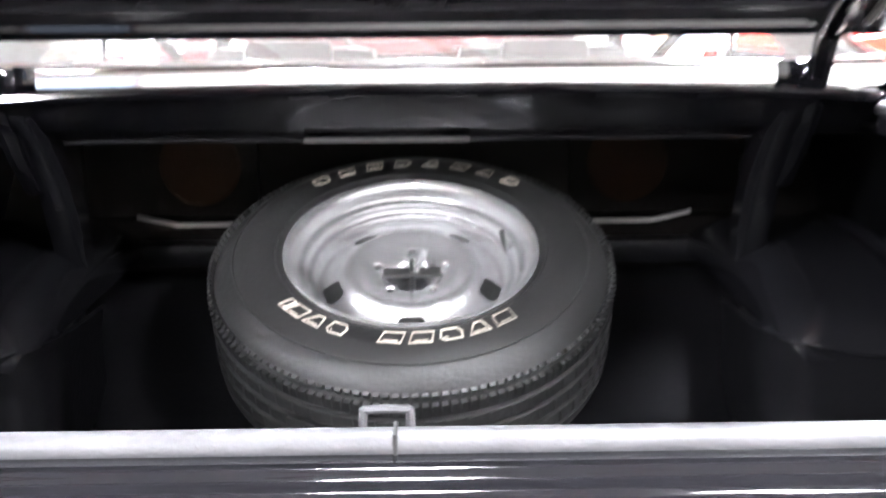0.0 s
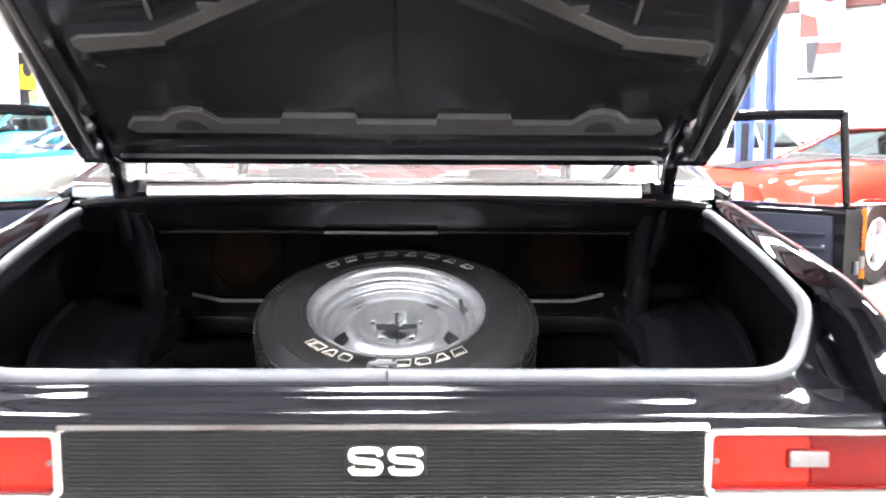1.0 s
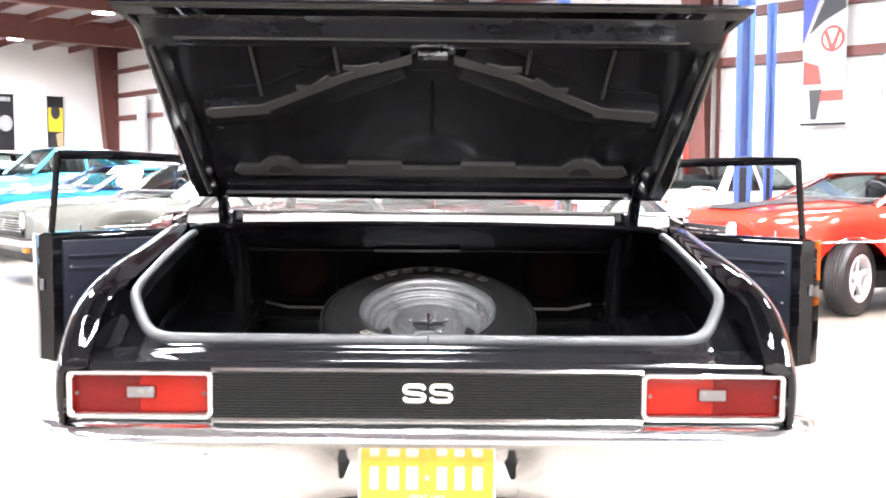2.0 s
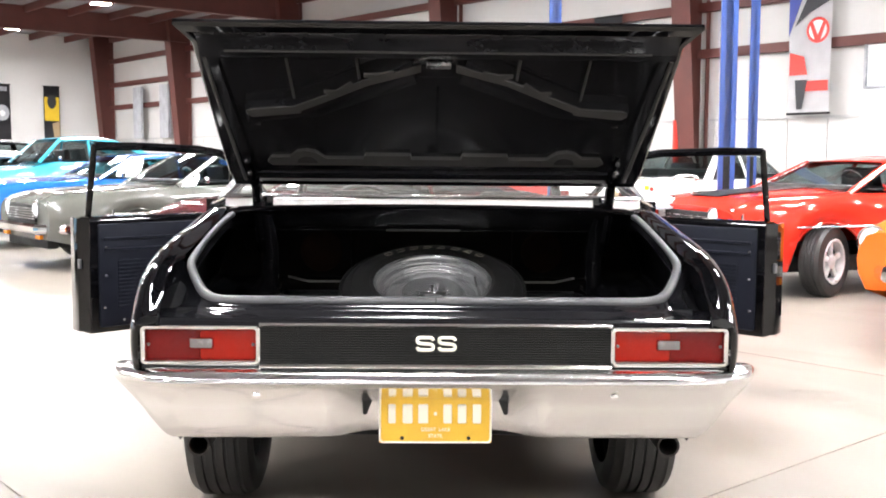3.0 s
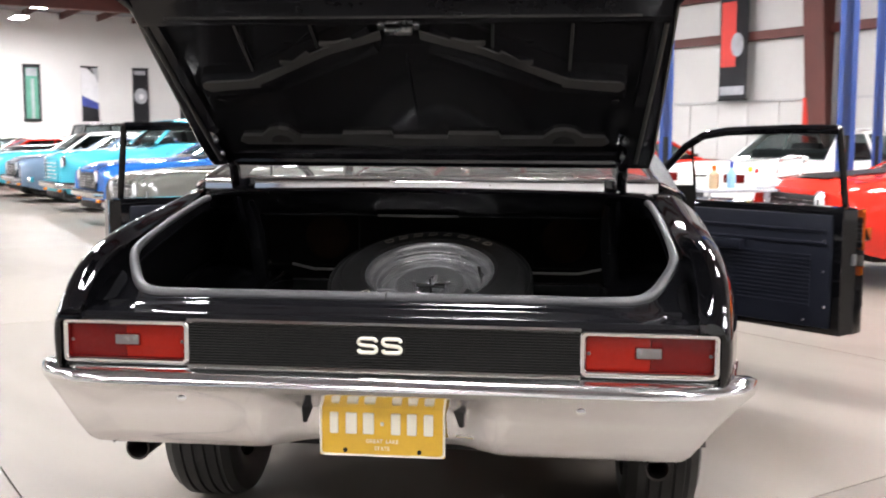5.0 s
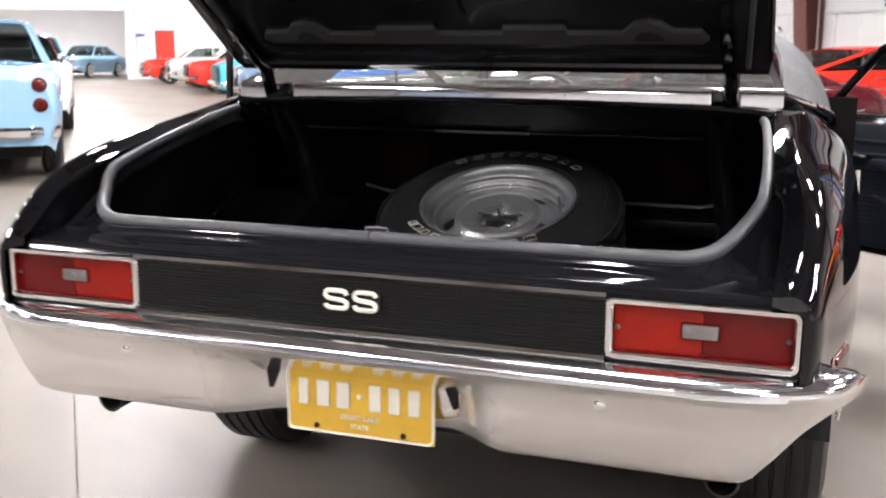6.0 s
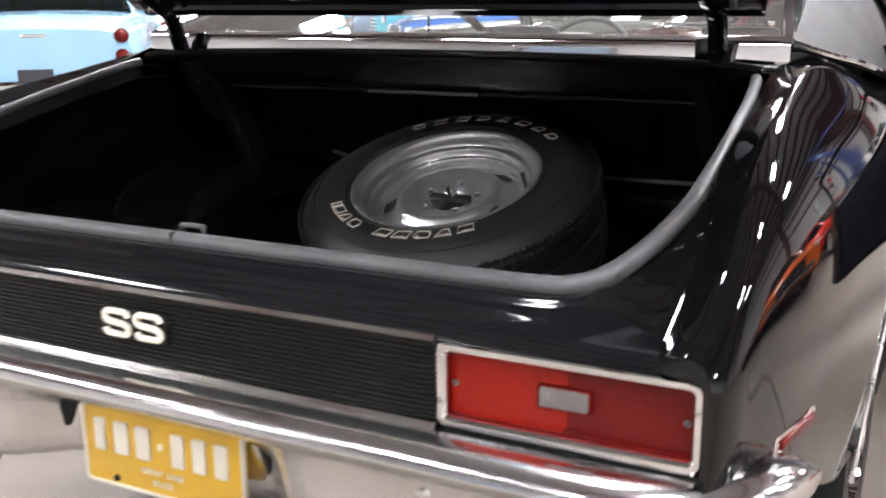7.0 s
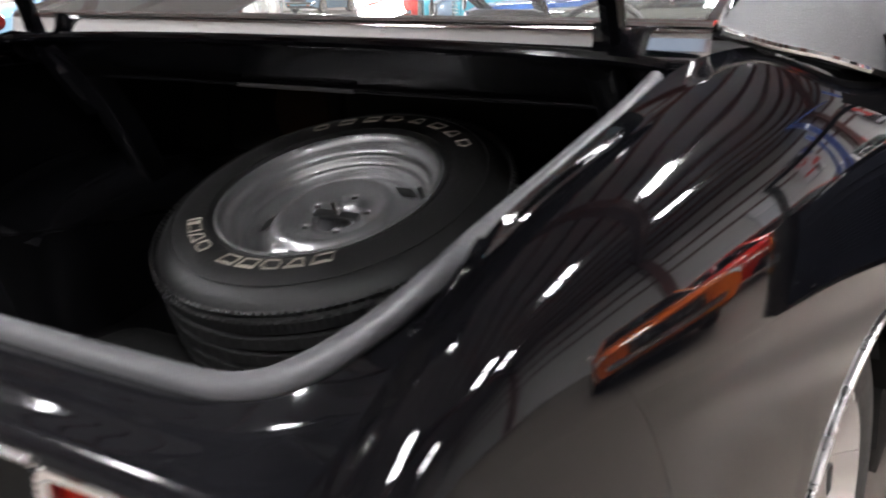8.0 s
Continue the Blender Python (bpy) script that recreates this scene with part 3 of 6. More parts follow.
for sgn in (-1, 1):
    ys = [.0002, .0008, .002, .004, .0065, .01, .014, .019, .025, .032, .04, .05, .062, .08, .1, .13] + stations(.16, 1.98, .025)
    shape = [side_profile(y, sgn) for y in ys]
    for _ in range(8):
        old = [list(r) for r in shape]
        for i in range(17, len(ys) - 1):
            for j in range(20):
                a, b, c = old[i - 1][j], old[i][j], old[i + 1][j]
                shape[i][j] = (b[0] / 2 + (a[0] + c[0]) / 4, b[1], b[2] / 2 + (a[2] + c[2]) / 4)
    q = part("quarter_panel", skin(shape), BLACK, coupe, "glossy black rear quarter panel", angle=75)
    part("front_wing", skin([side_profile(y, sgn) for y in stations(3.28, 4.62, .05)], thick=0.004), BLACK, coupe)
    # sill below the door
    part("sill", skin([[(sgn * x, y, z) for x, z in ((.90, .42), (.90, .30), (.87, .26), (.72, .26), (.70, .36), (.84, .42))] for y in (1.98, 2.6, 3.28)], True, cap=True), BLACK, coupe)
    # bright wheel-arch lip
    pts = []
    for k in range(25):
        a = math.pi * (0.04 + 0.92 * k / 24)
        y, z = AXLES[0] - 0.372 * math.cos(a), 0.335 + 0.372 * math.sin(a) * 0.95
        wx, wz = row(WIDE, y)
        lx, lz = row(LOW, y)
        x = lerp(wx, lx, max(0, (wz - z) / (wz - 0.26)) ** 1.3)
        pts.append((sgn * (x + 0.003), y, z))
    part("arch_trim", tube(pts, 0.0055, 8), BRUSHED, coupe, "bright metal wheel-arch trim")
    # side marker, set into the flank
    wx, wz = row(WIDE, .2)
    turn_m = Matrix.Rotation(-sgn * math.atan2(row(WIDE, .25)[0] - row(WIDE, .1)[0], .15), 3, "Z")
    mk = part("side_marker", box((sgn * (wx - .0075), .2, .692), (.012, .135, .026), turn_m, .005), BRUSHED, coupe, "chrome framed red side marker light")
    part("lens", box((sgn * (wx - .0025), .2, .692), (.011, .112, .013), turn_m, .003), RED_LENS, mk)
    # inner wheel housing seen through the arch
    bm = bmesh.new()
    rings = []
    for k in range(17):
        a = math.pi * k / 16
        rings.append([(sgn * x, AXLES[0] - .36 * math.cos(a), .32 + .345 * math.sin(a)) for x in (.70, .87)])
    quads(bm, rings)
    part("wheel_well", bm, DARK, coupe)

# tail panel between the quarters, scooped at the corners
SEAL_R = [(0, .092, .864), (.30, .092, .864), (.53, .093, .864), (.60, .103, .867), (.64, .132, .881), (.672, .185, .908), (.696, .235, .940), (.703, .29, .962), (.700, .45, 1.0), (.692, .62, 1.035), (.683, .72, 1.056), (.676, .762, 1.062)]


def seal_at_x(x):
    x = min(abs(x), .702)
    tab = SEAL_R[:8]
    return smooth_curve([(p[0], p[1]) for p in tab], x), smooth_curve([(p[0], p[2]) for p in tab], x)


SCOOP_X = [lerp(-.735, .735, i / 146) for i in range(147)]
SCOOP_Y, SCOOP_Z = [seal_at_x(x)[0] for x in SCOOP_X], [seal_at_x(x)[1] for x in SCOOP_X]
for _ in range(3):
    for row_v in (SCOOP_Y, SCOOP_Z):
        old = list(row_v)
        for i in range(147):
            near = old[max(0, i - 2):i + 3]
            row_v[i] = sum(near) / len(near)
rings = []
for i, x in enumerate(SCOOP_X):
    sy, sz = SCOOP_Y[i] - .006, SCOOP_Z[i] + .002
    k = max(0, (abs(x) - .42) / .315)
    k = k * k * (3 - 2 * k)
    cy, cz = lerp(.045, sy * .92, k), lerp(.855, .832, k)
    ring = [(x, .022, .68), (x, .020, .795), (x, .002, .803), (x, -.001, .811), (x, .003, .8185), (x, .0075, .8255), (x, .010, .8283), (x, .016, .829)]
    for t in [.04 + .96 * q / 30 for q in range(31)]:
        # two soft pressed beads and the drain groove below the strip
        bead = (.003 * math.exp(-((t - .34) / .12) ** 2) + .0024 * math.exp(-((t - .66) / .1) ** 2) - .004 * math.exp(-((t - .88) / .07) ** 2)) * (1 - k)
        ring.append((x, (1 - t) ** 2 * .016 + 2 * t * (1 - t) * cy + t * t * sy - bead * .5, (1 - t) ** 2 * .829 + 2 * t * (1 - t) * cz + t * t * sz + bead))
    ring.append((x, sy + .004, sz - .03))
    rings.append(ring)
part("tail_panel", skin(rings, thick=.003), SHEEN_BLACK, coupe, "glossy black panel above the tail lights")
# wall between scoop and quarter, and the closed rear end of the quarter
for sgn in (-1, 1):
    sy, sz = SCOOP_Y[-1] - .006, SCOOP_Z[-1] + .002
    low, high = [], []
    for t in (0, .1, .22, .36, .5, .64, .78, .9, 1):
        y = (1 - t) ** 2 * .016 + 2 * t * (1 - t) * sy * .92 + t * t * sy
        z = (1 - t) ** 2 * .829 + 2 * t * (1 - t) * .832 + t * t * sz
        low.append((sgn * .7345, y, z - .002))
        high.append((sgn * row(INNER, y)[0], y, max(z, row(INNER, y)[1] + .0005)))
    part("scoop_wall", skin([low, high], thick=.002), BLACK, coupe)
    prof_r = side_profile(.0003, sgn)
    part("tail_end_cap", skin([prof_r, [(sgn * lerp(min(abs(x), .783), abs(x), .8), y - .0015, z) for x, y, z in prof_r], [(sgn * min(abs(x), lerp(.783, .7335, min(1, max(0, (z - .806) / .012)))), y + .001, min(z, .842)) for x, y, z in prof_r]]), BLACK, coupe)

# weatherstrip all round the opening
loop = [(-x, y, z) for x, y, z in reversed(SEAL_R[1:])] + SEAL_R
seal_path = spline(loop, 4)
part("weatherstrip", tube(seal_path, [.0135 - .004 * max(0, min(1, (p.y - .15) / .25)) for p in seal_path], 12), SEAL, coupe, "grey rubber weatherstrip round the boot opening")
part("strip_joint", box((.0, .092, .864), (.004, .0282, .0282), bevel=.002), RUBBER, coupe)
# gutter flange under the strip
rings = [[p + Vector((0, 0, -.004)), p + Vector((0, 0, -.035)) + Vector((-p.x, .42 - p.y, 0)).normalized() * .004] for p in seal_path]
part("gutter", skin(rings, thick=.003), TRUNK, coupe)
# rolled front lip of the opening
part("front_lip", tube(spline([(-.68, .79, 1.072), (-.6, .792, 1.08), (-.3, .795, 1.088), (0, .795, 1.09), (.3, .795, 1.088), (.6, .792, 1.08), (.68, .79, 1.072)], 4), .01, 10), BLACK, coupe)

# deck filler between boot and rear window, with its bright molding
rings = []
for i in range(41):
    x = lerp(-.70, .70, i / 40)
    c = .03 * (1 - (x / .7) ** 2)
    rings.append([(x, .80, 1.074 + c * .4), (x, .812, 1.078 + c * .3), (x, .84, 1.080), (x, .885, 1.09), (x, .90, 1.07)])
part("deck_flange", skin([[(r[0][0], .802, r[0][2] - .004), (r[0][0], .83, 1.05), (r[0][0], .862, 1.03)] for r in rings], thick=.002), TRUNK, coupe)
part("deck_filler", skin(rings, thick=.003), BLACK, coupe)
rings = []
for i in range(41):
    x = lerp(-.715, .715, i / 40)
    rings.append([(x, .846, 1.080), (x, .8455, 1.086), (x, .846, 1.095), (x, .8465, 1.104), (x, .8475, 1.114), (x, .8495, 1.122), (x, .855, 1.1285), (x, .862, 1.130), (x, .872, 1.127)])
part("window_molding", skin(rings, thick=.003), CHROME, coupe, "chrome molding below the rear window")
for sgn in (-1, 1):
    part("molding_clip", box((sgn * .567, .848, 1.104), (.032, .008, .042), bevel=.003), BLACK, coupe)
    part("molding_screw", revolve([(0, .004), (.004, .003), (.005, 0)], 10), BRUSHED, coupe).matrix_basis = pose(sgn * .2, .850, 1.106, 80)

# greenhouse
roof = []
for i in range(13):
    y = lerp(1.56, 2.78, i / 12)
    e = .02 * ((y - 2.1) / .6) ** 2
    half = [(.64, 1.283 - e), (.615, 1.302 - e), (.55, 1.318 - e), (.35, 1.332 - e), (0, 1.34 - e)]
    roof.append([(-x, y, z) for x, z in half] + [(x, y, z) for x, z in reversed(half[:-1])])
part("roof", skin(roof, thick=.02), VINYL, coupe, "grained black vinyl roof")
for sgn in (-1, 1):
    bot = [(.712, .872, 1.118), (.76, .93, 1.098), (.80, 1.05, 1.078), (.832, 1.2, 1.05), (.842, 1.42, 1.02)]
    top = [(.585, 1.57, 1.312), (.61, 1.60, 1.306), (.63, 1.68, 1.298), (.64, 1.80, 1.29), (.645, 1.95, 1.284)]
    rings = []
    for k in range(9):
        t = k / 8
        b = .035 * math.sin(math.pi * t)
        rings.append([(sgn * (lerp(p[0], q2[0], t) + b), lerp(p[1], q2[1], t), lerp(p[2], q2[2], t) + b * .4) for p, q2 in zip(bot, top)])
    part("rear_pillar", skin(rings, thick=.012), VINYL, coupe, "grained black vinyl rear pillar")
    part("pillar_trim", tube(spline([(sgn * (x + .006), y, z - .002) for x, y, z in bot], 5), .008, 8, flat=.8), CHROME, coupe, "chrome trim strip along the vinyl edge")
    part("window_side_trim", tube([(sgn * .708, .868, 1.122), (sgn * .65, 1.2, 1.215), (sgn * .585, 1.57, 1.318)], .01, 8), CHROME, coupe, "chrome rear window surround")
    part("windscreen_pillar", tube([(sgn * .76, 3.32, .965), (sgn * .70, 3.05, 1.14), (sgn * .63, 2.78, 1.29)], .028, 8), BLACK, coupe)
    part("roof_rail", tube([(sgn * .645, 1.9, 1.28), (sgn * .645, 2.78, 1.275)], .02, 8), BRUSHED, coupe)
g = []
for j in range(9):
    t = j / 8
    g.append([(lerp(-1, 1, i / 14) * lerp(.70, .58, t), lerp(.862, 1.575, t) - .03 * (1 - (i / 7 - 1) ** 2) * (1 - t), lerp(1.122, 1.318, t) + .018 * math.sin(math.pi * t) + .006 * (1 - (i / 7 - 1) ** 2)) for i in range(15)])
rear_glass = part("rear_window", skin(g), HAZY_GLASS, coupe, "slightly hazy rear window glass")
rear_glass.visible_shadow = False
g = []
for j in range(7):
    t = j / 6
    g.append([(lerp(-1, 1, i / 14) * lerp(.74, .61, t), lerp(3.34, 2.78, t) + .07 * (1 - (i / 7 - 1) ** 2), lerp(.975, 1.30, t) + .01 * math.sin(math.pi * t)) for i in range(15)])
ws = part("windscreen", skin(g), GLASS, coupe, "clear windscreen glass")
ws.visible_shadow = False
# bonnet and cowl
g = [[(lerp(-.79, .79, i / 12), y, curve([(3.28, .965), (4.2, .93), (4.62, .86)], y) + .03 * (1 - (i / 6 - 1) ** 2)) for i in range(13)] for y in stations(3.28, 4.62, .1)]
part("bonnet", skin(g, thick=.01), BLACK, coupe)
part("nose", box((0, 4.62, .62), (1.6, .06, .48), bevel=.02), BRUSHED, coupe)
part("underbody", box((0, 3.0, .36), (1.2, 2.9, .12), bevel=.03), DARK, coupe)
part("fuel_tank", box((0, .62, .47), (.9, .5, .1), bevel=.04), DARK, coupe)
part("rear_axle", tube([(-.66, 1.12, .335), (.66, 1.12, .335)], .045, 12), DARK, coupe)
part("rear_valance", box((0, .12, .62), (1.4, .05, .13), bevel=.02), DARK, coupe)

# interior
cab = bmesh.new()
add_box(cab, (0, 2.4, .38), (1.6, 2.0, .03))
part("cabin_floor", cab, SEAT, coupe)
part("rear_seat", skin([[(x, y, z) for y, z in ((1.46, .55), (1.48, .98), (1.56, 1.0), (1.66, .62), (2.0, .60), (2.06, .40))] for x in (-.62, 0, .62)], False, thick=.02), SEAT, coupe)
part("parcel_shelf", box((0, 1.17, 1.062), (1.36, .58, .022), bevel=.005), SEAT, coupe, "black parcel shelf under the rear window")
for x in (-.36, .36):
    bm = bmesh.new()
    add_box(bm, (x, 2.28, .80), (.50, .13, .56), Matrix.Rotation(radians(-12), 3, "X"), .05)
    add_box(bm, (x, 2.56, .52), (.52, .5, .16), bevel=.05)
    add_box(bm, (x, 2.235, 1.05), (.25, .08, .1), Matrix.Rotation(radians(-12), 3, "X"), .03)
    part("front_seat", bm, SEAT, coupe)
bm = bmesh.new()
add_box(bm, (0, 3.2, .86), (1.48, .3, .22), bevel=.05)
part("dashboard", bm, SEAT, coupe)
part("steering_wheel", tube([(-.37 + .19 * math.cos(a), 2.9 + .19 * math.sin(a) * .35, .93 + .19 * math.sin(a) * .93) for a in [2 * math.pi * k / 28 for k in range(28)]], .012, 8, True), SEAT, coupe)
part("mirror", box((0, 2.86, 1.235), (.22, .02, .055), bevel=.008), BRUSHED, coupe)

# boot interior
bm = bmesh.new()
prof = [(.09, .845), (.085, .60), (.10, .49), (.16, .475), (.92, .475), (1.02, .50), (1.16, .60), (1.3, .655), (1.405, .66)]
quads(bm, [[(x * .84, y, z + .008 * math.sin(x * 19) * (.2 < y < .9)) for y, z in prof] for x in [lerp(-.84, .84, i / 30) for i in range(31)]])
part("boot_floor", bm, TRUNK_MAT, coupe, "dusty black painted boot floor")
for sgn in (-1, 1):
    bm = bmesh.new()
    rings = []
    for y in stations(.085, 1.42, .06):
        (wx, wz), (px, pz) = row(WIDE, y), row(PEAK, y)
        cap_z = curve([(p[1], p[2]) for p in SEAL_R[3:]], y) - .04
        rings.append([(sgn * x, y, min(z, cap_z)) for x, z in ((.70, .478), (.735, .54), (wx - .07, .66), (wx - .045, wz), (lerp(px, wx, .5) - .045, lerp(pz, wz, .5)), (px - .045, pz - .03), (px - .08, pz - .025))])
    quads(bm, rings)
    part("boot_side", bm, TRUNK_MAT, coupe)
    # wheelhouse: an arched dome with a rounded inner shoulder, standing on a flange
    rings = []
    for i in range(41):
        y = 1.12 - .348 * math.cos(math.pi / 2 * i / 24) if i < 24 else lerp(1.12, 1.412, (i - 24) / 16)
        top = .674 + .132 * math.sqrt(1 - ((y - 1.12) / .348) ** 2)
        face = .566 + .04 * (1 - math.sqrt(max(0, 1 - max(0, (.86 - y) / .088) ** 2)))
        low = min(.70, top - .003)
        ring = [(sgn * (face - .002), y, low)]
        for k in range(9):
            a = math.pi / 2 * k / 8
            ring.append((sgn * (face + .075 * (1 - math.cos(a))), y, lerp(low, top, math.sin(a)) if top - low < .06 else top - .06 * (1 - math.sin(a))))
        ring += [(sgn * x, y, top + d) for x, d in ((.68, .002), (.73, .002), (.77, 0), (.792, -.004), (.80, .008), (.812, .012))]
        rings.append(ring)
    tub = part("wheelhouse", skin(rings), TUB, coupe, "black wheel housing inside the boot", angle=60)
    lip = spline([(sgn * x, y, z) for x, y, z in ((.552, 1.06, .69), (.554, .93, .698), (.562, .84, .704), (.60, .778, .704), (.68, .766, .687), (.75, .766, .682), (.81, .774, .678))], 5)
    part("wheelhouse_flange", tube(lip, .0035, 8, flat=.7), TUB, tub)
    part("wheelhouse_seam", tube([(sgn * .800, 1.12 - .346 * math.cos(a), .681 + .132 * math.sin(a)) for a in [math.pi * k / 36 for k in range(31)]], .004, 8), TUB, tub)
    part("wheelhouse_base", skin([[(p.x, p.y, p.z - .002), (p.x + sgn * .01, p.y + .012, p.z - .05), (p.x + sgn * .012, p.y + .02, .47)] for p in lip]), TRUNK_MAT, tub)
    # hinge support brace
    path = [(.568, .83, 1.06), (.566, .88, 1.02), (.572, .94, .945), (.582, 1.0, .86), (.594, 1.06, .765), (.60, 1.09, .70)]
    rings = []
    for k, (x, y, z) in enumerate(path):
        w = (.016, .018, .026, .028, .024, .018)[k]
        rings.append([(sgn * (x + dx), y + dy, z + dy * .6) for dx, dy in ((-w, .03), (-w, -.012), (-w + .012, -.018), (w - .012, -.018), (w, -.012), (w, .03), (w - .006, .03), (w - .006, -.006), (-w + .006, -.006), (-w + .006, .03))])
    br = part("hinge_brace", skin(rings, True, cap=True), TUB, coupe, "black pressed steel hinge brace")
    # Hole not cut: a black disc paints its shade.
    part("brace_hole", revolve([(0, .001), (.007, .001), (.007, -.002)], 14), DARK, br).matrix_basis = pose(sgn * .576, .957, .892, 52)
    # seat back support strips
    part("seat_strip", skin([[(sgn * x, y, z) for y, z in ((1.388, h), (1.376, h), (1.376, h - .008), (1.388, h - .008))] for x, h in ((.572, .786), (.49, .768), (.36, .768), (.2, .768))], True, cap=True), PALE_EDGE, coupe, "pale metal edge of the seat support")
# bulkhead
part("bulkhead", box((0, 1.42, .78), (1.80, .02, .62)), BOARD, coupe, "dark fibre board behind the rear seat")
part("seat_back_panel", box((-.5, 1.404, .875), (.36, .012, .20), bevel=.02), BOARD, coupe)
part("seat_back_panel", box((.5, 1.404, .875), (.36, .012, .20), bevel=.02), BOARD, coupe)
for sgn in (-1, 1):
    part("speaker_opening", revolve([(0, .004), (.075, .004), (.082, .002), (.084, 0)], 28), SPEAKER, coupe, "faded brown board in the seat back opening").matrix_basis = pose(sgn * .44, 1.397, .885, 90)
part("bulkhead_rail", box((0, 1.39, .70), (1.2, .05, .05), bevel=.012), TRUNK_MAT, coupe)
bm = bmesh.new()
quads(bm, [[(x, y, z) for y, z in ((.855, 1.045), (.885, 1.03), (.915, 1.005), (.93, 1.04), (1.42, 1.05))] for x in (-.8, -.3, .3, .8)])
part("shelf_underside", bm, TRUNK, coupe)
part("shelf_rail", tube([(-.54, .91, 1.003), (0, .91, 1.005), (.54, .91, 1.003)], .004, 8), TRUNK, coupe)
part("shelf_label", box((-.035, .905, 1.003), (.26, .005, .007), bevel=.002), STRIP, coupe)
# floor wiring and striker
part("wire", tube(spline([(-.42, .78, .49), (-.43, .6, .49), (-.40, .45, .492), (-.33, .37, .494)], 6), .0025, 6), SEAL, coupe)
part("wire", tube(spline([(.25, .36, .494), (.36, .38, .493), (.42, .42, .492)], 6), .0025, 6), SEAL, coupe)
st = part("striker", tube(spline([(-.032, .138, .80), (-.0295, .138, .868), (-.025, .138, .8745), (.007, .138, .8745), (.0115, .138, .868), (.014, .138, .80)], 3), .004, 8), SEAL, coupe, "bright boot lock striker loop")
part("striker_plate", box((-.009, .128, .846), (.115, .022, .012), bevel=.003), SEAL, st)

# boot lid, raised
LID_A = radians(35.2)


def lid_pt(x, s, h=0.0):
    """A point of the lid: x across, s from its front edge, h towards its underside."""
    drop = .012 * max(0, (s - .62) / .17) ** 2
    h = h + drop
    return (x + .005, .80 - math.cos(LID_A) * s - math.sin(LID_A) * h, 1.178 + math.sin(LID_A) * s - math.cos(LID_A) * h)


def lid_half(s):
    return curve([(0, .675), (.06, .686), (.45, .688), (.74, .688), (.772, .694), (.784, .71), (.79, .726)], s)


lid = part("boot_lid", skin([[lid_pt(lid_half(s) * k, s, .006 * abs(k) ** 4) for k in [lerp(-1, 1, i / 20) for i in range(21)]] for s in [lerp(0, .79, j / 16) for j in range(17)]], thick=.0), BLACK, coupe, "raised glossy black boot lid")
bm = bmesh.new()
edge = [(-lid_half(s), s) for s in [lerp(.0, .79, j / 10) for j in range(11)]] + [(lid_half(s), s) for s in [lerp(.79, 0, j / 10) for j in range(11)]]
rings = []
for x, s in edge:
    ox, os_ = x * .955, lerp(.40, s, .93)
    rings.append([lid_pt(x, s, .002), lid_pt(x, s, .016), lid_pt(x * .992, lerp(.4, s, .99), .02), lid_pt(ox, os_, .022), lid_pt(x * .945, lerp(.4, s, .915), .012)])
quads(bm, rings, False, True)
part("lid_hem", bm, BLACK, lid, angle=25)


part("lid_lining", skin([[lid_pt(lid_half(s) * k * .985, s, .004 + .006 * abs(k) ** 4) for k in [lerp(-1, 1, i / 20) for i in range(21)]] for s in [lerp(.008, .785, j / 16) for j in range(17)]]), LID_IN, lid, "satin black lid lining")


def lid_slab(outline, h0, h1, material, name, label="", inset=.006):
    """A raised pressing on the lid's underside from an outline in (x, s)."""
    bm = bmesh.new()
    cx = sum(p[0] for p in outline) / len(outline)
    cs = sum(p[1] for p in outline) / len(outline)

    def shrink(p, d):
        v = Vector((p[0] - cx, p[1] - cs))
        ln = max(v.length, 1e-4)
        v = v * max(.1, (ln - d) / ln)
        return cx + v.x, cs + v.y
    rings = [[lid_pt(*p, h0) for p in outline], [lid_pt(*p, h1 - .002) for p in outline], [lid_pt(*shrink(p, inset), h1) for p in outline]]
    quads(bm, [list(r) for r in rings], True)
    top = [bm.verts.new(lid_pt(*shrink(p, inset), h1)) for p in outline]
    bm.faces.new(top)
    bmesh.ops.remove_doubles(bm, verts=bm.verts, dist=1e-5)
    bmesh.ops.triangulate(bm, faces=[f for f in bm.faces if len(f.verts) > 4])
    return part(name, bm, material, lid, label, angle=20)


lid_slab([(-.67, .004), (.67, .004), (.67, .065), (-.67, .065)], .0, .014, LID_IN, "lid_frame")
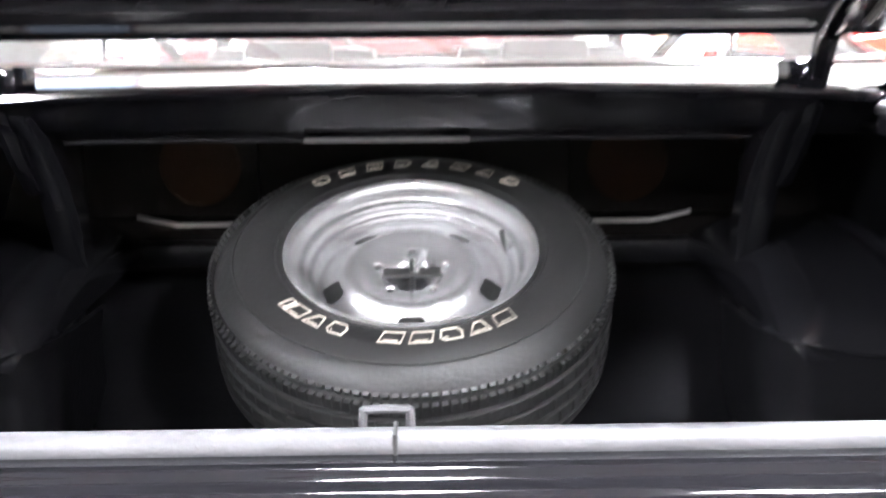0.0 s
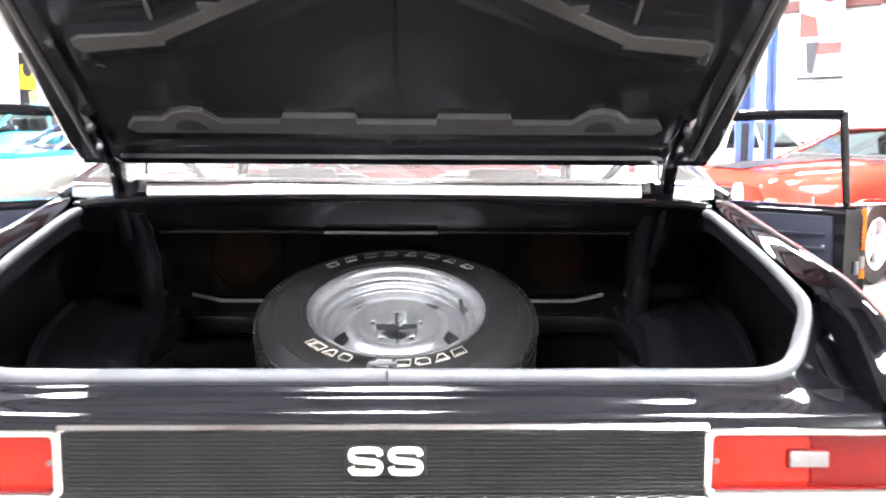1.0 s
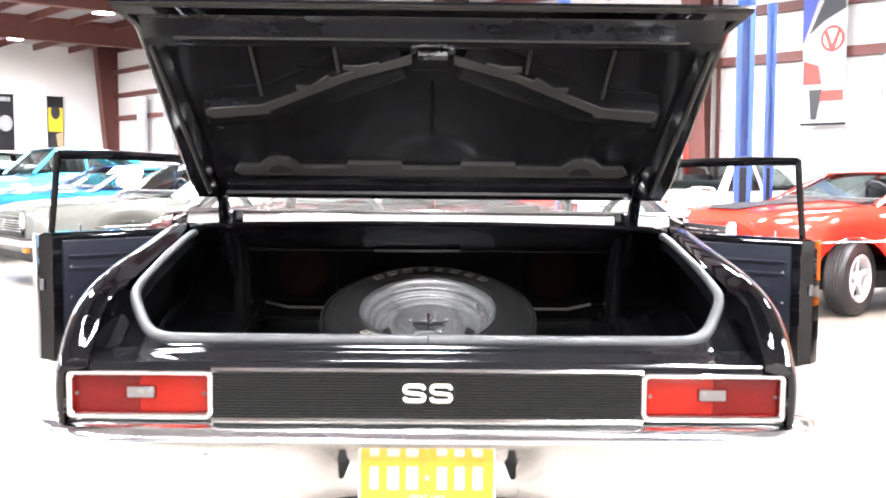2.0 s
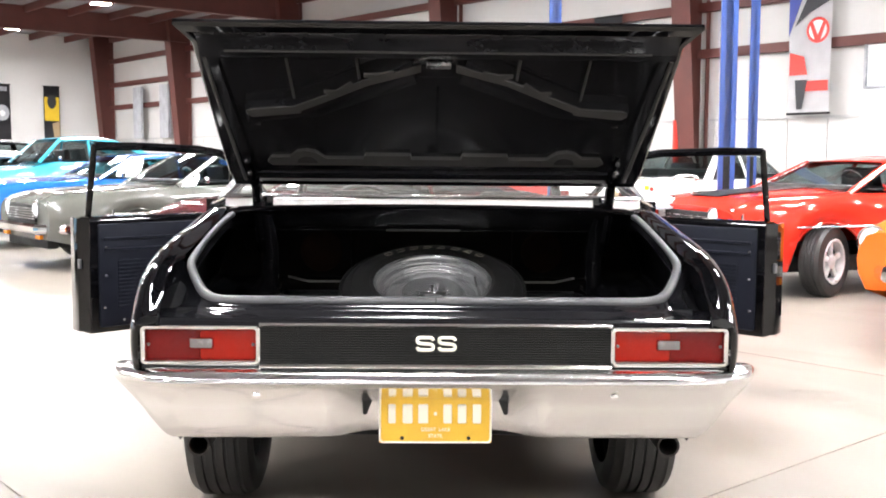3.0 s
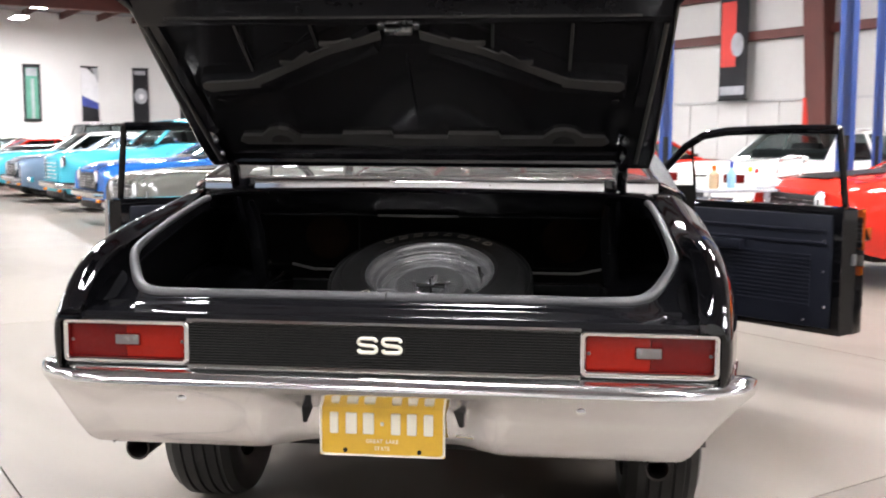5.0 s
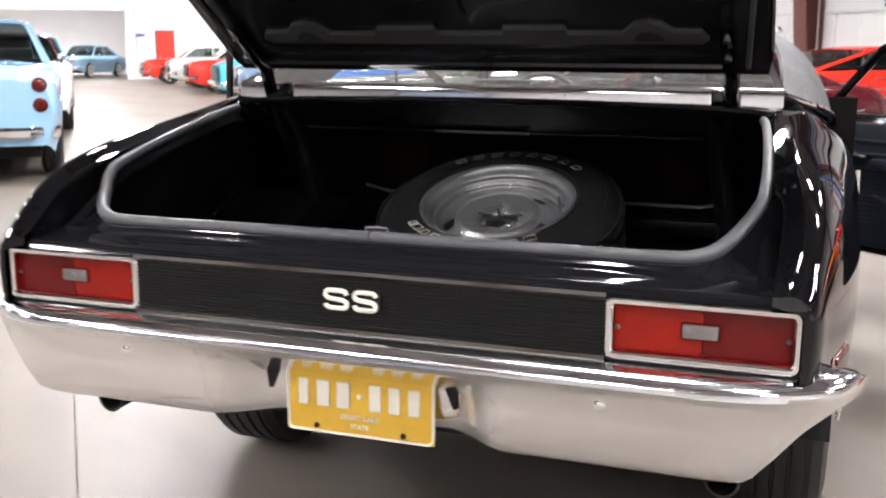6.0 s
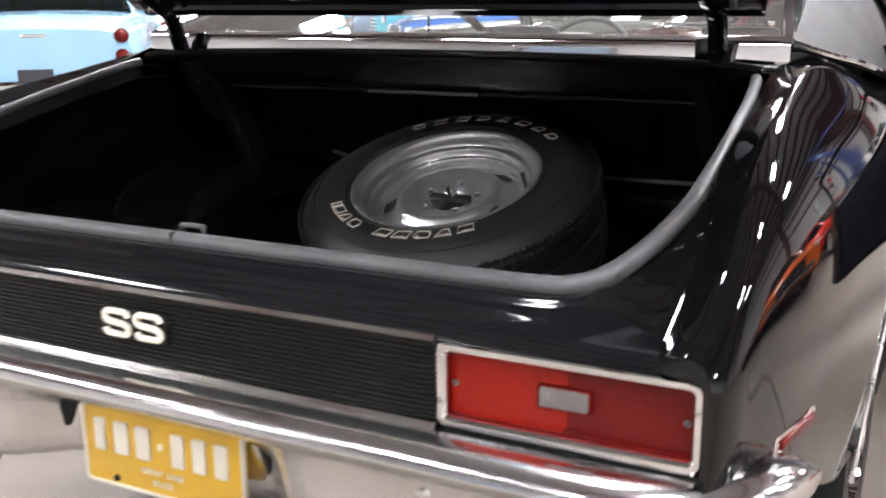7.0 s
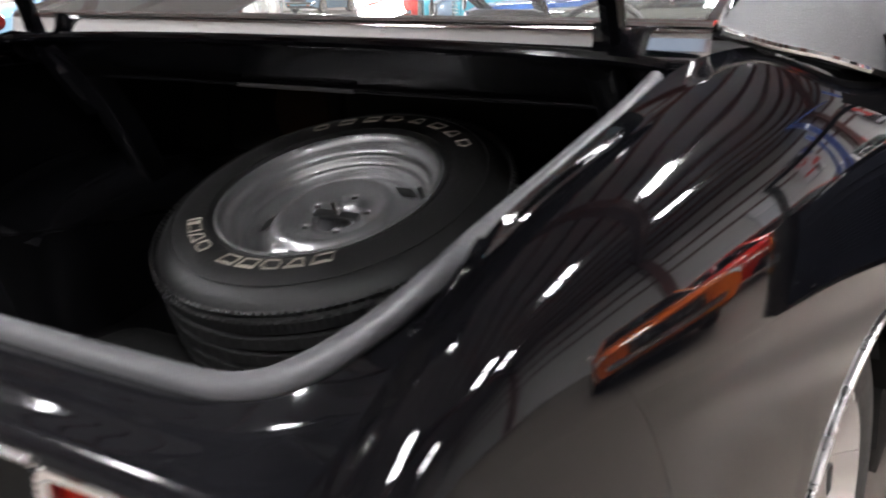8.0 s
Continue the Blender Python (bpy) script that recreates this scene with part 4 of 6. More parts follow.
# the rear cross member slopes towards the lid's edge
part("lid_cross_member", skin([[lid_pt(x, s, h) for s, h in ((.655, .005), (.659, .03), (.668, .036), (.69, .03), (.73, .019), (.765, .012), (.774, .006))] for x in [lerp(-.672, .672, i / 24) for i in range(25)]], cap=True), LID_IN, lid, angle=60)
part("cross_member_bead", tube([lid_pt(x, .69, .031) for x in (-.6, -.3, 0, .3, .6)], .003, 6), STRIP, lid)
for sgn in (-1, 1):
    o = [(sgn * .59, .03), (sgn * .672, .03), (sgn * .676, .66), (sgn * .63, .66)]
    lid_slab(o, .0, .026, LID_IN, "lid_frame")
    part("lid_seal", tube([lid_pt(sgn * x, s, .03) for x, s in ((.632, .05), (.64, .2), (.652, .42), (.662, .66))], .006, 8), STRIP, lid, "thin grey seal line along the lid")
    # diagonal braces of the inner panel with satin grey faces
    lid_slab([(sgn * .08, .66), (sgn * .06, .56), (sgn * .36, .40), (sgn * .58, .37), (sgn * .58, .435), (sgn * .42, .445), (sgn * .20, .57)], .0, .038, LID_IN, "lid_brace", inset=.012)
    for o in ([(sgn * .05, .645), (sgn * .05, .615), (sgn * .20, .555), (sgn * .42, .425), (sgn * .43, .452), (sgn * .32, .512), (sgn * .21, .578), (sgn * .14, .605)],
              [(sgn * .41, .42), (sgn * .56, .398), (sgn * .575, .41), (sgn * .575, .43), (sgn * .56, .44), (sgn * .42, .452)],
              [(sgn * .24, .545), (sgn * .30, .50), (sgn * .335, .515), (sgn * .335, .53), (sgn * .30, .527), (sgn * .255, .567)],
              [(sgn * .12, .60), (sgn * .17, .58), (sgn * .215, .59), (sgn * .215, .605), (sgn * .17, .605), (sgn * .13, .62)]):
        lid_slab(o, .036, .041, STRIP, "brace_face", "satin grey face of the inner brace", .003)
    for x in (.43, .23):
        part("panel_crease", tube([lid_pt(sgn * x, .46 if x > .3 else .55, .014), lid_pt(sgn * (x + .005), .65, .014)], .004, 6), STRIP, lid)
    part("lid_plug", revolve([(0, .003), (.011, .003), (.014, 0)], 16), LID_IN, lid).matrix_basis = Matrix.Translation(lid_pt(sgn * .56, .31, .006)) @ pose(0, 0, 0, 180 - 35)
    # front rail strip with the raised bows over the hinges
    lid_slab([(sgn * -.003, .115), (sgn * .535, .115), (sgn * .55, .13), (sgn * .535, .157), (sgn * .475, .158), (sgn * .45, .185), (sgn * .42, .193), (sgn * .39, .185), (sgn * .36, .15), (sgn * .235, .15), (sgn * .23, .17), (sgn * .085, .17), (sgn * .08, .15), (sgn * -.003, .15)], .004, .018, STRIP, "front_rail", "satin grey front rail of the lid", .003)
    # hollow under each bow, its shade painted as a raised black half-disc
    lid_slab([(sgn * (.42 + .034 * math.cos(a)), .128 + .036 * math.sin(a)) for a in [math.pi * k / 10 for k in range(11)]], .01, .0195, DARK, "bow_shade", inset=.002)
    # gooseneck hinge
    hx = .60
    pts = [(sgn * hx, .93, .93), (sgn * hx, .87, 1.0), (sgn * hx, .83, 1.06), (sgn * hx, .805, 1.12), (sgn * hx, .785, 1.165), lid_pt(sgn * hx - .01, .05, .02), lid_pt(sgn * hx - .01, .10, .02), lid_pt(sgn * hx - .01, .20, .022)]
    part("hinge_arm", tube(spline(pts, 4), .018, 8), BLACK, coupe, "black gooseneck lid hinge")
    for s in (.10, .17):
        part("hinge_bolt", revolve([(0, .012), (.008, .012), (.009, 0)], 6), BRUSHED, lid).matrix_basis = Matrix.Translation(lid_pt(sgn * hx - .01, s, .04)) @ pose(0, 0, 0, 180 - 35)
lid_slab([(-.10, .56), (.10, .56), (.12, .60), (.09, .65), (-.09, .65), (-.12, .60)], .0, .014, LID_IN, "latch_plate", inset=.01)
lt = part("latch", box(lid_pt(0, .652, .046), (.07, .018, .014), Matrix.Rotation(-LID_A, 3, "X"), .004), BRUSHED, lid, "bright metal lid latch")
for x in (-.045, .045):
    part("latch_bolt", revolve([(0, .008), (.009, .008), (.011, 0)], 6), BRUSHED, lt).matrix_basis = Matrix.Translation(lid_pt(x, .66, .033)) @ pose(0, 0, 0, 180 - 35)
part("centre_crease", tube([lid_pt(0, .2, .012), lid_pt(0, .5, .012)], .003, 6), TRUNK, lid)
# bright outer rear edge of the lid
part("lid_edge", tube([lid_pt(.724 * k, .79, .008) for k in (-1, -.5, 0, .5, 1)], .009, 8), BLACK, lid)


# tail lights
def frame_ring(x0, x1, z0, z1, w, depth, y, r=.012):
    """A rounded rectangular bezel."""
    def rr(a0, a1, b0, b1, rad):
        out = []
        for cx, cz, s in ((a1 - rad, b1 - rad, 0), (a0 + rad, b1 - rad, 90), (a0 + rad, b0 + rad, 180), (a1 - rad, b0 + rad, 270)):
            for k in range(5):
                a = radians(s + k * 22.5)
                out.append((cx + rad * math.cos(a), cz + rad * math.sin(a)))
        return out
    o, i = rr(x0, x1, z0, z1, r), rr(x0 + w, x1 - w, z0 + w, z1 - w, max(.003, r - w * .6))
    m = [((a[0] + b[0]) / 2, (a[1] + b[1]) / 2) for a, b in zip(o, i)]
    bm = bmesh.new()
    quads(bm, [[(x, y + depth, z) for x, z in o], [(x, y + .003, z) for x, z in o], [(x, y, z) for x, z in [(lerp(a[0], c[0], .5), lerp(a[1], c[1], .5)) for a, c in zip(o, m)]], [(x, y, z) for x, z in [(lerp(a[0], c[0], .5), lerp(a[1], c[1], .5)) for a, c in zip(i, m)]], [(x, y + .004, z) for x, z in i], [(x, y + depth, z) for x, z in i]], True)
    return bm


TL = (.466, .784, .7025, .811)
for sgn in (-1, 1):
    x0, x1 = (TL[0], TL[1]) if sgn > 0 else (-TL[1], -TL[0])
    tl = part("tail_light", frame_ring(x0, x1, TL[2], TL[3], .0135, .042, -.002, .014), CHROME, coupe, "rectangular red tail light in a chrome bezel")
    # One lens in two reds; the view-dependent brightness is put into the colour.
    split = .628
    inner = box((sgn * (TL[0] + .012 + split) / 2, .020, .757), (split - TL[0] - .012, .014, .090), bevel=.004)
    outer = box((sgn * (TL[1] - .012 + split) / 2, .0205, .757), (TL[1] - .012 - split, .014, .090), bevel=.004)
    part("lens", inner, RED_LIT, tl, "inner half of the red lens, its lit look in the colour")
    part("lens", outer, RED_LENS, tl, "outer half of the red lens in a darker red")
    part("lens_well", frame_ring(x0 + .012, x1 - .012, TL[2] + .012, TL[3] - .012, .004, .024, .0045, .008), RED_LENS, tl)
    part("reversing_lens", box((sgn * .624, .0125, .7605), (.058, .012, .024), bevel=.003), WHITE_LENS, tl, "pale reversing light lens")
    part("reversing_lens_frame", frame_ring(sgn * .624 - .033, sgn * .624 + .033, .7455, .7755, .004, .008, .0085, .004), RED_LENS, tl)
    for k in range(9):
        part("lens_flute", box((sgn * (.599 + k * .00625), .0063, .7605), (.0018, .0018, .021), bevel=.0005), WHITE_LENS, tl)
    for x, z in ((TL[0] + .021, .757), (TL[1] - .021, .757)):
        part("screw", revolve([(0, .003), (.0035, .002), (.0045, 0)], 10), SEAL, tl).matrix_basis = pose(sgn * x, .0125, z, 90)
    for z in (.7215, .793):
        part("lens_tab", box((sgn * .632, .012, z), (.016, .006, .006), bevel=.002), RED_LENS, tl)
    part("bezel_base", box((sgn * .625, .016, .6955), (.31, .03, .010), bevel=.003), GRILLE_BLACK, tl)

# ribbed centre panel with bright edges and emblem
cp = part("centre_panel", box((0, .008, .757), (.934, .012, .104)), GRILLE_BLACK, coupe, "satin black ribbed panel between the tail lights", False)
for i in range(15):
    part("panel_rib", box((0, .001, .711 + i * .0066), (.93, .005, .0034), bevel=.001), GRILLE_BLACK, cp)
part("top_trim", skin([[(x, y, z) for y, z in ((.012, .806), (-.004, .807), (-.009, .812), (-.004, .818), (.012, .818))] for x in (-.468, 0, .468)], True, cap=True), TRIM, cp, "bright metal trim strip")
part("bottom_trim", skin([[(x, y, z) for y, z in ((.012, .696), (-.004, .697), (-.009, .702), (-.004, .708), (.012, .708))] for x in (-.468, 0, .468)], True, cap=True), TRIM, cp, "bright metal trim strip")
em = part("emblem", box((0, -.003, .765), (.118, .006, .046), bevel=.002), GRILLE_BLACK, cp, "white double-curve badge")
for cx in (-.029, .029):
    w, h = .021, .0165
    pts = [(w, .55 * h), (.8 * w, .95 * h), (0, h), (-.8 * w, .95 * h), (-w, .5 * h), (-.75 * w, .12 * h), (0, 0), (.75 * w, -.12 * h), (w, -.5 * h), (.8 * w, -.95 * h), (0, -h), (-.8 * w, -.95 * h), (-w, -.55 * h)]
    part("badge_curve", tube(spline([(cx + x, -.008, .765 + z) for x, z in pts], 3), .0047, 8), CREAM, em)

# bumper, chrome, with the recess for the plate
def bumper_y(x):
    return .11 * max(0, (abs(x) - .62) / .27) ** 2.4


POCKET = (.30, .165, .076)
rings = []
xs = [lerp(-.93, .93, i / 186) for i in range(187)]
xs = [-.93 - .07 * math.sin(math.pi / 2 * i / 10) for i in range(10, 0, -1)] + xs + [.93 + .07 * math.sin(math.pi / 2 * i / 10) for i in range(1, 11)]
for k in xs:
    e = min(1, max(0, (abs(k) - .93) / .07))
    e = max(.02, math.sqrt(1 - e * e))
    ring = []
    for j, (y, z, half) in enumerate(((.07, .690, .875), (.03, .698, .883), (-.02, .699, .887), (-.045, .692, .889), (-.056, .680, .890), (-.058, .668, .890), (-.050, .656, .886), (-.044, .648, .880), (-.040, .60, .822), (-.032, .55, .782), (-.024, .522, .758), (-.010, .512, .75), (.02, .512, .75))):
        x = k * half
        rec = 0
        if j >= 7:
            # pressed pocket for the plate, with sloping cheeks
            u = min(1, max(0, (POCKET[0] - abs(x)) / (POCKET[0] - POCKET[1])))
            rec = POCKET[2] * u * u * (3 - 2 * u) * (1 if j > 7 else .12)
        ring.append((x, lerp(.02, y, e) + bumper_y(x) + rec, lerp(max(.655, min(.68, z)), z, e)))
    rings.append(ring)
bumper = part("bumper", skin(rings), BUMPER_CHROME, coupe, "polished chrome rear bumper with light scratches", angle=40)
for sgn in (-1, 1):
    part("bumper_bolt", revolve([(0, .0018), (.008, .0015), (.0105, 0)], 14), CHROME, bumper).matrix_basis = pose(sgn * .47, -.0435, .632, 85)
    # shade painted as a black sheet that narrows down each cheek of the pocket
    rings = []
    for i in range(9):
        v = i / 8
        z = lerp(.641, .565, v)
        row_p = []
        for k in range(5):
            x = lerp(lerp(.15, .186, v ** .8), lerp(.198, .194, v), k / 4)
            u = min(1, max(0, (POCKET[0] - x) / (POCKET[0] - POCKET[1])))
            row_p.append((sgn * x, -.044 + (.648 - z) * .12 + POCKET[2] * u * u * (3 - 2 * u) - .003, z))
        rings.append(row_p)
    part("pocket_shade", skin(rings, thick=.002), DARK, bumper, "black sheet painting the shade beside the plate")
# Solid black bar standing in for the shaded gap above the plate.
part("pocket_gap_shade", box((0, .03, .6435), (.37, .07, .008), bevel=.002), DARK, bumper, "black bar painting the shade above the plate")

# number plate: numbers and lettering bars, state words kept
plate = part("number_plate", box((0, .030, .5605), (.305, .006, .1475), Matrix.Rotation(radians(-1), 3, "X"), .004), YELLOW, coupe, "gold embossed number plate with white bars")
part("plate_rim", frame_ring(-.1525, .1525, .4868, .6343, .006, .008, .023, .012), CREAM, plate)
for i, (x, w) in enumerate(((-.117, .02), (-.075, .027), (-.033, .027), (.033, .023), (.072, .023), (.112, .023))):
    part("plate_bar", box((x, .0255, .568), (w, .004, .052), bevel=.004), CREAM, plate)
part("plate_bar", box((0, .0255, .568), (.008, .004, .01), bevel=.002), CREAM, plate)
for x in (-.128, .128):
    part("plate_bar", box((x, .0255, .6185), (.02, .003, .011), bevel=.002), CREAM, plate)
lettering("MICHIGAN", .0115, .001, CREAM, "plate_words", plate, pose(0, .0255, .6185, 90))
lettering("GREAT  LAKE", .0095, .001, CREAM, "plate_words", plate, pose(0, .0255, .5245, 90))
lettering("STATE", .0095, .001, CREAM, "plate_words", plate, pose(0, .0255, .507, 90))
for x, z in ((-.09, .6215), (.09, .6215), (-.09, .501), (.09, .501)):
    part("plate_screw", revolve([(0, .004), (.005, .004), (.006, 0)], 8), DARK, plate).matrix_basis = pose(x, .026, z, 90)

# exhaust tips
for sgn in (-1, 1):
    part("exhaust_pipe", skin([[(sgn * .665 + r * math.cos(a), y, .445 + r * math.sin(a)) for a in [2 * math.pi * k / 20 for k in range(20)]] for y, r in ((.9, .028), (.16, .03), (.15, .032), (.15, .027), (.25, .026))], True), mat("sooty_steel", (.035, .032, .03), .5, .6), coupe)
    part("exhaust_hanger", box((sgn * .60, .20, .50), (.14, .03, .02), bevel=.004), DARK, coupe)


# road wheels
def road_wheel(parent, x, y, r, w, sgn, rim_r, material=CHROME, drop=0.0, spoked=False):
    wh = part("wheel", revolve([(r - .11, -w / 2), (r - .06, -w / 2 - .008), (r - .02, -w / 2 + .005), (r - .004, -w / 2 + .03)] + [p for k in range(4) for p in ((r, -w / 2 + .035 + k * (w - .07) / 4), (r, -w / 2 + .03 + (k + .82) * (w - .07) / 4), (r - .008, -w / 2 + .031 + (k + .86) * (w - .07) / 4), (r - .008, -w / 2 + .034 + (k + .96) * (w - .07) / 4))] + [(r - .004, w / 2 - .03), (r - .02, w / 2 - .005), (r - .06, w / 2 + .008), (r - .11, w / 2), (rim_r, w / 2 - .02)], 40, "x"), RUBBER, parent, "black rubber tyre with grooved tread", angle=30)
    wh.location = (x, y, r + drop)
    o = sgn * w / 2
    if spoked:
        # bright rim lip, dark dish and five polished spokes
        part("rim", revolve([(rim_r + .014, o), (rim_r + .004, o * 1.06), (rim_r - .012, o * 1.0), (rim_r - .022, o * .7), (rim_r - .026, o * .2)], 32, "x"), material, wh, "polished rim lip")
        part("dish", revolve([(rim_r - .026, o * .22), (rim_r * .5, o * .2), (0, o * .2)], 32, "x"), DARK, wh)
        part("hub", revolve([(rim_r * .34, o * .3), (rim_r * .33, o * .72), (rim_r * .26, o * .85), (rim_r * .12, o * .92), (0, o * .93)], 20, "x"), material, wh, "polished hub cap")
        for k in range(5):
            a = 2 * math.pi * (k + .25) / 5
            b2 = bmesh.new()
            add_box(b2, (o * .55, math.cos(a) * rim_r * .62, math.sin(a) * rim_r * .62), (.035, rim_r * .66, rim_r * .26), Matrix.Rotation(a, 3, "X"), .008)
            part("spoke", b2, material, wh)
        return wh
    part("rim", revolve([(rim_r + .012, o), (rim_r, o * 1.02), (rim_r - .02, o * .8), (rim_r - .04, o * .55), (rim_r * .62, o * .5), (rim_r * .5, o * .75), (rim_r * .3, o * .82), (.03, o * .9), (0, o * .92)], 32, "x"), material, wh, "polished wheel rim")
    for k in range(5):
        a = 2 * math.pi * k / 5
        b2 = bmesh.new()
        add_box(b2, (o * .64, math.cos(a) * rim_r * .66, math.sin(a) * rim_r * .66), (.02, rim_r * .30, rim_r * .28), Matrix.Rotation(a, 3, "X"), .008)
        # Uncut slot, its shaded depth given by a black block.
        part("slot_patch", b2, DARK, wh)
    return wh


for sgn in (-1, 1):
    for y in AXLES:
        road_wheel(coupe, sgn * .752, y, .335, .225, sgn, .2, drop=sgn * .752 * math.tan(radians(.37)) + .0015)


# doors, swung open
def car_door(sgn):
    hx, hy = sgn * .87, 3.26
    ang = math.degrees(math.atan2(.86, .81)) * sgn
    d = part("door", skin([[(sgn * x, -y, z) for x, z in ((0, .37), (.062, .395), (.1, .53), (.115, .70), (.1, .85), (.07, .935), (.0, .955), (-.075, .955), (-.085, .93), (-.085, .40), (-.07, .37))] for y in (.0, .03, .3, .6, .9, 1.14, 1.165)], True, cap=True), BLACK, coupe, "open black door with navy trim panel")
    d.matrix_basis = pose(hx, hy, 0, 0, 0, ang) @ Matrix.Diagonal((1, 1.022, 1, 1))
    # rear edge bulge of the shell
    part("door_edge", skin([[(sgn * x, -y, z) for z in (.38, .45, .55, .68, .80, .90, .945)] for x, y in ((.095, 1.16), (.09, 1.18), (.07, 1.192), (-.02, 1.2), (-.075, 1.165))], thick=.004), BLACK, d)
    inside = sgn * -.088
    part("trim_panel", box((inside, -.6, .66), (.022, 1.05, .52), bevel=.012), NAVY, d, "navy ribbed vinyl door trim")
    for i in range(13):
        part("trim_rib", box((inside - sgn * .013, -.64, .50 + i * .019), (.004, .78, .012), bevel=.0015), NAVY, d)
    for z in (.79, .845):
        part("trim_bead", box((inside - sgn * .012, -.6, z), (.014, 1.0, .012), bevel=.004), NAVY, d)
    part("arm_rest", box((inside - sgn * .03, -.52, .755), (.06, .34, .05), bevel=.015), NAVY, d)
    part("door_pull", box((inside - sgn * .025, -.27, .782), (.02, .09, .018), bevel=.006), CHROME, d, "chrome inside handle")
    part("pull_strap", box((inside - sgn * .016, -.268, .606), (.012, .02, .225), bevel=.004), CREAM, d, "cream vertical strip on the door trim")
    part("window_crank", tube([(inside - sgn * .02, -.375, .625), (inside - sgn * .045, -.375, .625), (inside - sgn * .045, -.455, .61)], .007, 8), CHROME, d)
    part("lock_knob", tube([(sgn * -.04, -1.02, .95), (sgn * -.04, -1.02, .985)], .006, 8), CHROME, d)
    for y, z in ((-1.09, .80), (-1.09, .66), (-1.1, .5), (-.15, .43), (-.6, .425), (-1.0, .43)):
        part("trim_screw", revolve([(0, .004), (.006, .003), (.008, 0)], 8), CHROME, d).matrix_basis = pose(inside - sgn * .012, y, z, 0, -sgn * 90)
    part("latch", box((sgn * -.03, -1.195, .72), (.03, .012, .05), bevel=.005), SEAL, d)
    # window frame
    fr = [(sgn * -.03, -.02, .95), (sgn * -.06, -.16, 1.08), (sgn * -.105, -.34, 1.22), (sgn * -.13, -.46, 1.275), (sgn * -.14, -.6, 1.295), (sgn * -.145, -.95, 1.305), (sgn * -.14, -1.16, 1.302)]
    part("window_frame", tube(fr, .016, 8, flat=1.3), BLACK, d, "thin black window frame")
    part("window_post", tube([(sgn * -.14, -1.16, 1.31), (sgn * -.035, -1.15, .95)], .016, 8), BLACK, d)
    part("vent_post", tube([(sgn * -.11, -.38, 1.235), (sgn * -.04, -.36, .95)], .007, 6), BLACK, d)
    return d


car_door(1)
car_door(-1)
part("door_mirror", box((-.98, 3.0, 1.0), (.12, .05, .07), bevel=.02), CHROME, coupe)

# ---- spare wheel in the boot ----
spare = thing("spare_wheel", pose(0, .95, .815, 21), "spare tyre on a silver steel wheel lying in the boot", "wheel")
R0 = .335
groove = []
for h in (-.062, -.095, -.128, -.161):
    groove += [(R0, h + .005), (R0 - .009, h + .003), (R0 - .009, h - .003), (R0, h - .005)]
tyre_prof = [(.206, -.004), (.212, .006), (.222, .010), (.245, .013), (.275, .010), (.300, .001), (.314, -.010), (.322, -.020), (.330, -.034), (R0 - .001, -.044)] + groove + [(R0 - .001, -.178), (.330, -.19), (.314, -.215), (.28, -.232), (.24, -.235), (.205, -.22)]
tyre = part("tyre", revolve(tyre_prof, 72), RUBBER, spare, "worn black tyre with raised letter blocks", angle=40)
b = bmesh.new()
for k in range(150):
    a = 2 * math.pi * k / 150
    add_box(b, (math.cos(a) * .3265, math.sin(a) * .3265, -.027), (.006, .0088, .024), Matrix.Rotation(a, 3, "Z") @ Matrix.Rotation(radians(32), 3, "Y"))
    add_box(b, (math.cos(a) * .3325, math.sin(a) * .3325, -.046), (.008, .0088, .022), Matrix.Rotation(a, 3, "Z") @ Matrix.Rotation(radians(8), 3, "Y"))
lug = part("shoulder_lug_band", b, RUBBER, tyre, "", False)
lug["kind"] = "stuff"
for h, n, off in ((-.0785, 64, 0), (-.1115, 64, .5), (-.1445, 64, 0)):
    b = bmesh.new()
    for k in range(n):
        a = 2 * math.pi * (k + off) / n
        add_box(b, (math.cos(a) * (R0 - .001), math.sin(a) * (R0 - .001), h), (.004, .029, .021), Matrix.Rotation(a, 3, "Z") @ Matrix.Rotation(radians(5), 3, "X"))
    tb2 = part("tread_band", b, RUBBER, tyre, "", False)
    tb2["kind"] = "stuff"
for r, h in ((.2225, .0105), (.292, .0055)):
    part("sidewall_ring", tube([(r * math.cos(a), r * math.sin(a), h) for a in [2 * math.pi * k / 64 for k in range(64)]], .0016, 6, True), RUBBER, tyre)


def block_glyph(a, r, w, h, kind, flip):
    """A raised outlined block on the sidewall."""
    pts = {0: [(-.5, -.5), (.5, -.5), (.5, .5), (-.5, .5)], 1: [(-.5, -.2), (-.25, -.5), (.5, -.5), (.5, .1), (.25, .5), (-.5, .5)], 2: [(-.5, -.5), (.2, -.5), (.5, 0), (.2, .5), (-.5, .5)], 3: [(-.5, -.5), (.5, -.5), (.2, .5), (-.2, .5)]}[kind]
    z = .0135 if r < .262 else .0125
    b = bmesh.new()
    path = []
    for x, yy in pts:
        x, yy = (x + .18 * yy) * w, yy * h
        if flip:
            x, yy = -x, -yy
        rr, aa = r + yy, a - x / r
        path.append((rr * math.cos(aa), rr * math.sin(aa), z - max(0, rr - .262) * .22))
    add_tube(b, path, .0017, 6, True, .8)
    m = [(p[0] * .62 + sum(q3[0] for q3 in path) / len(path) * .38, p[1] * .62 + sum(q3[1] for q3 in path) / len(path) * .38, p[2]) for p in path[:2]]
    add_tube(b, m, .001, 6)
    part("letter_block", b, WHITE_LET, tyre, "raised off-white outlined block")


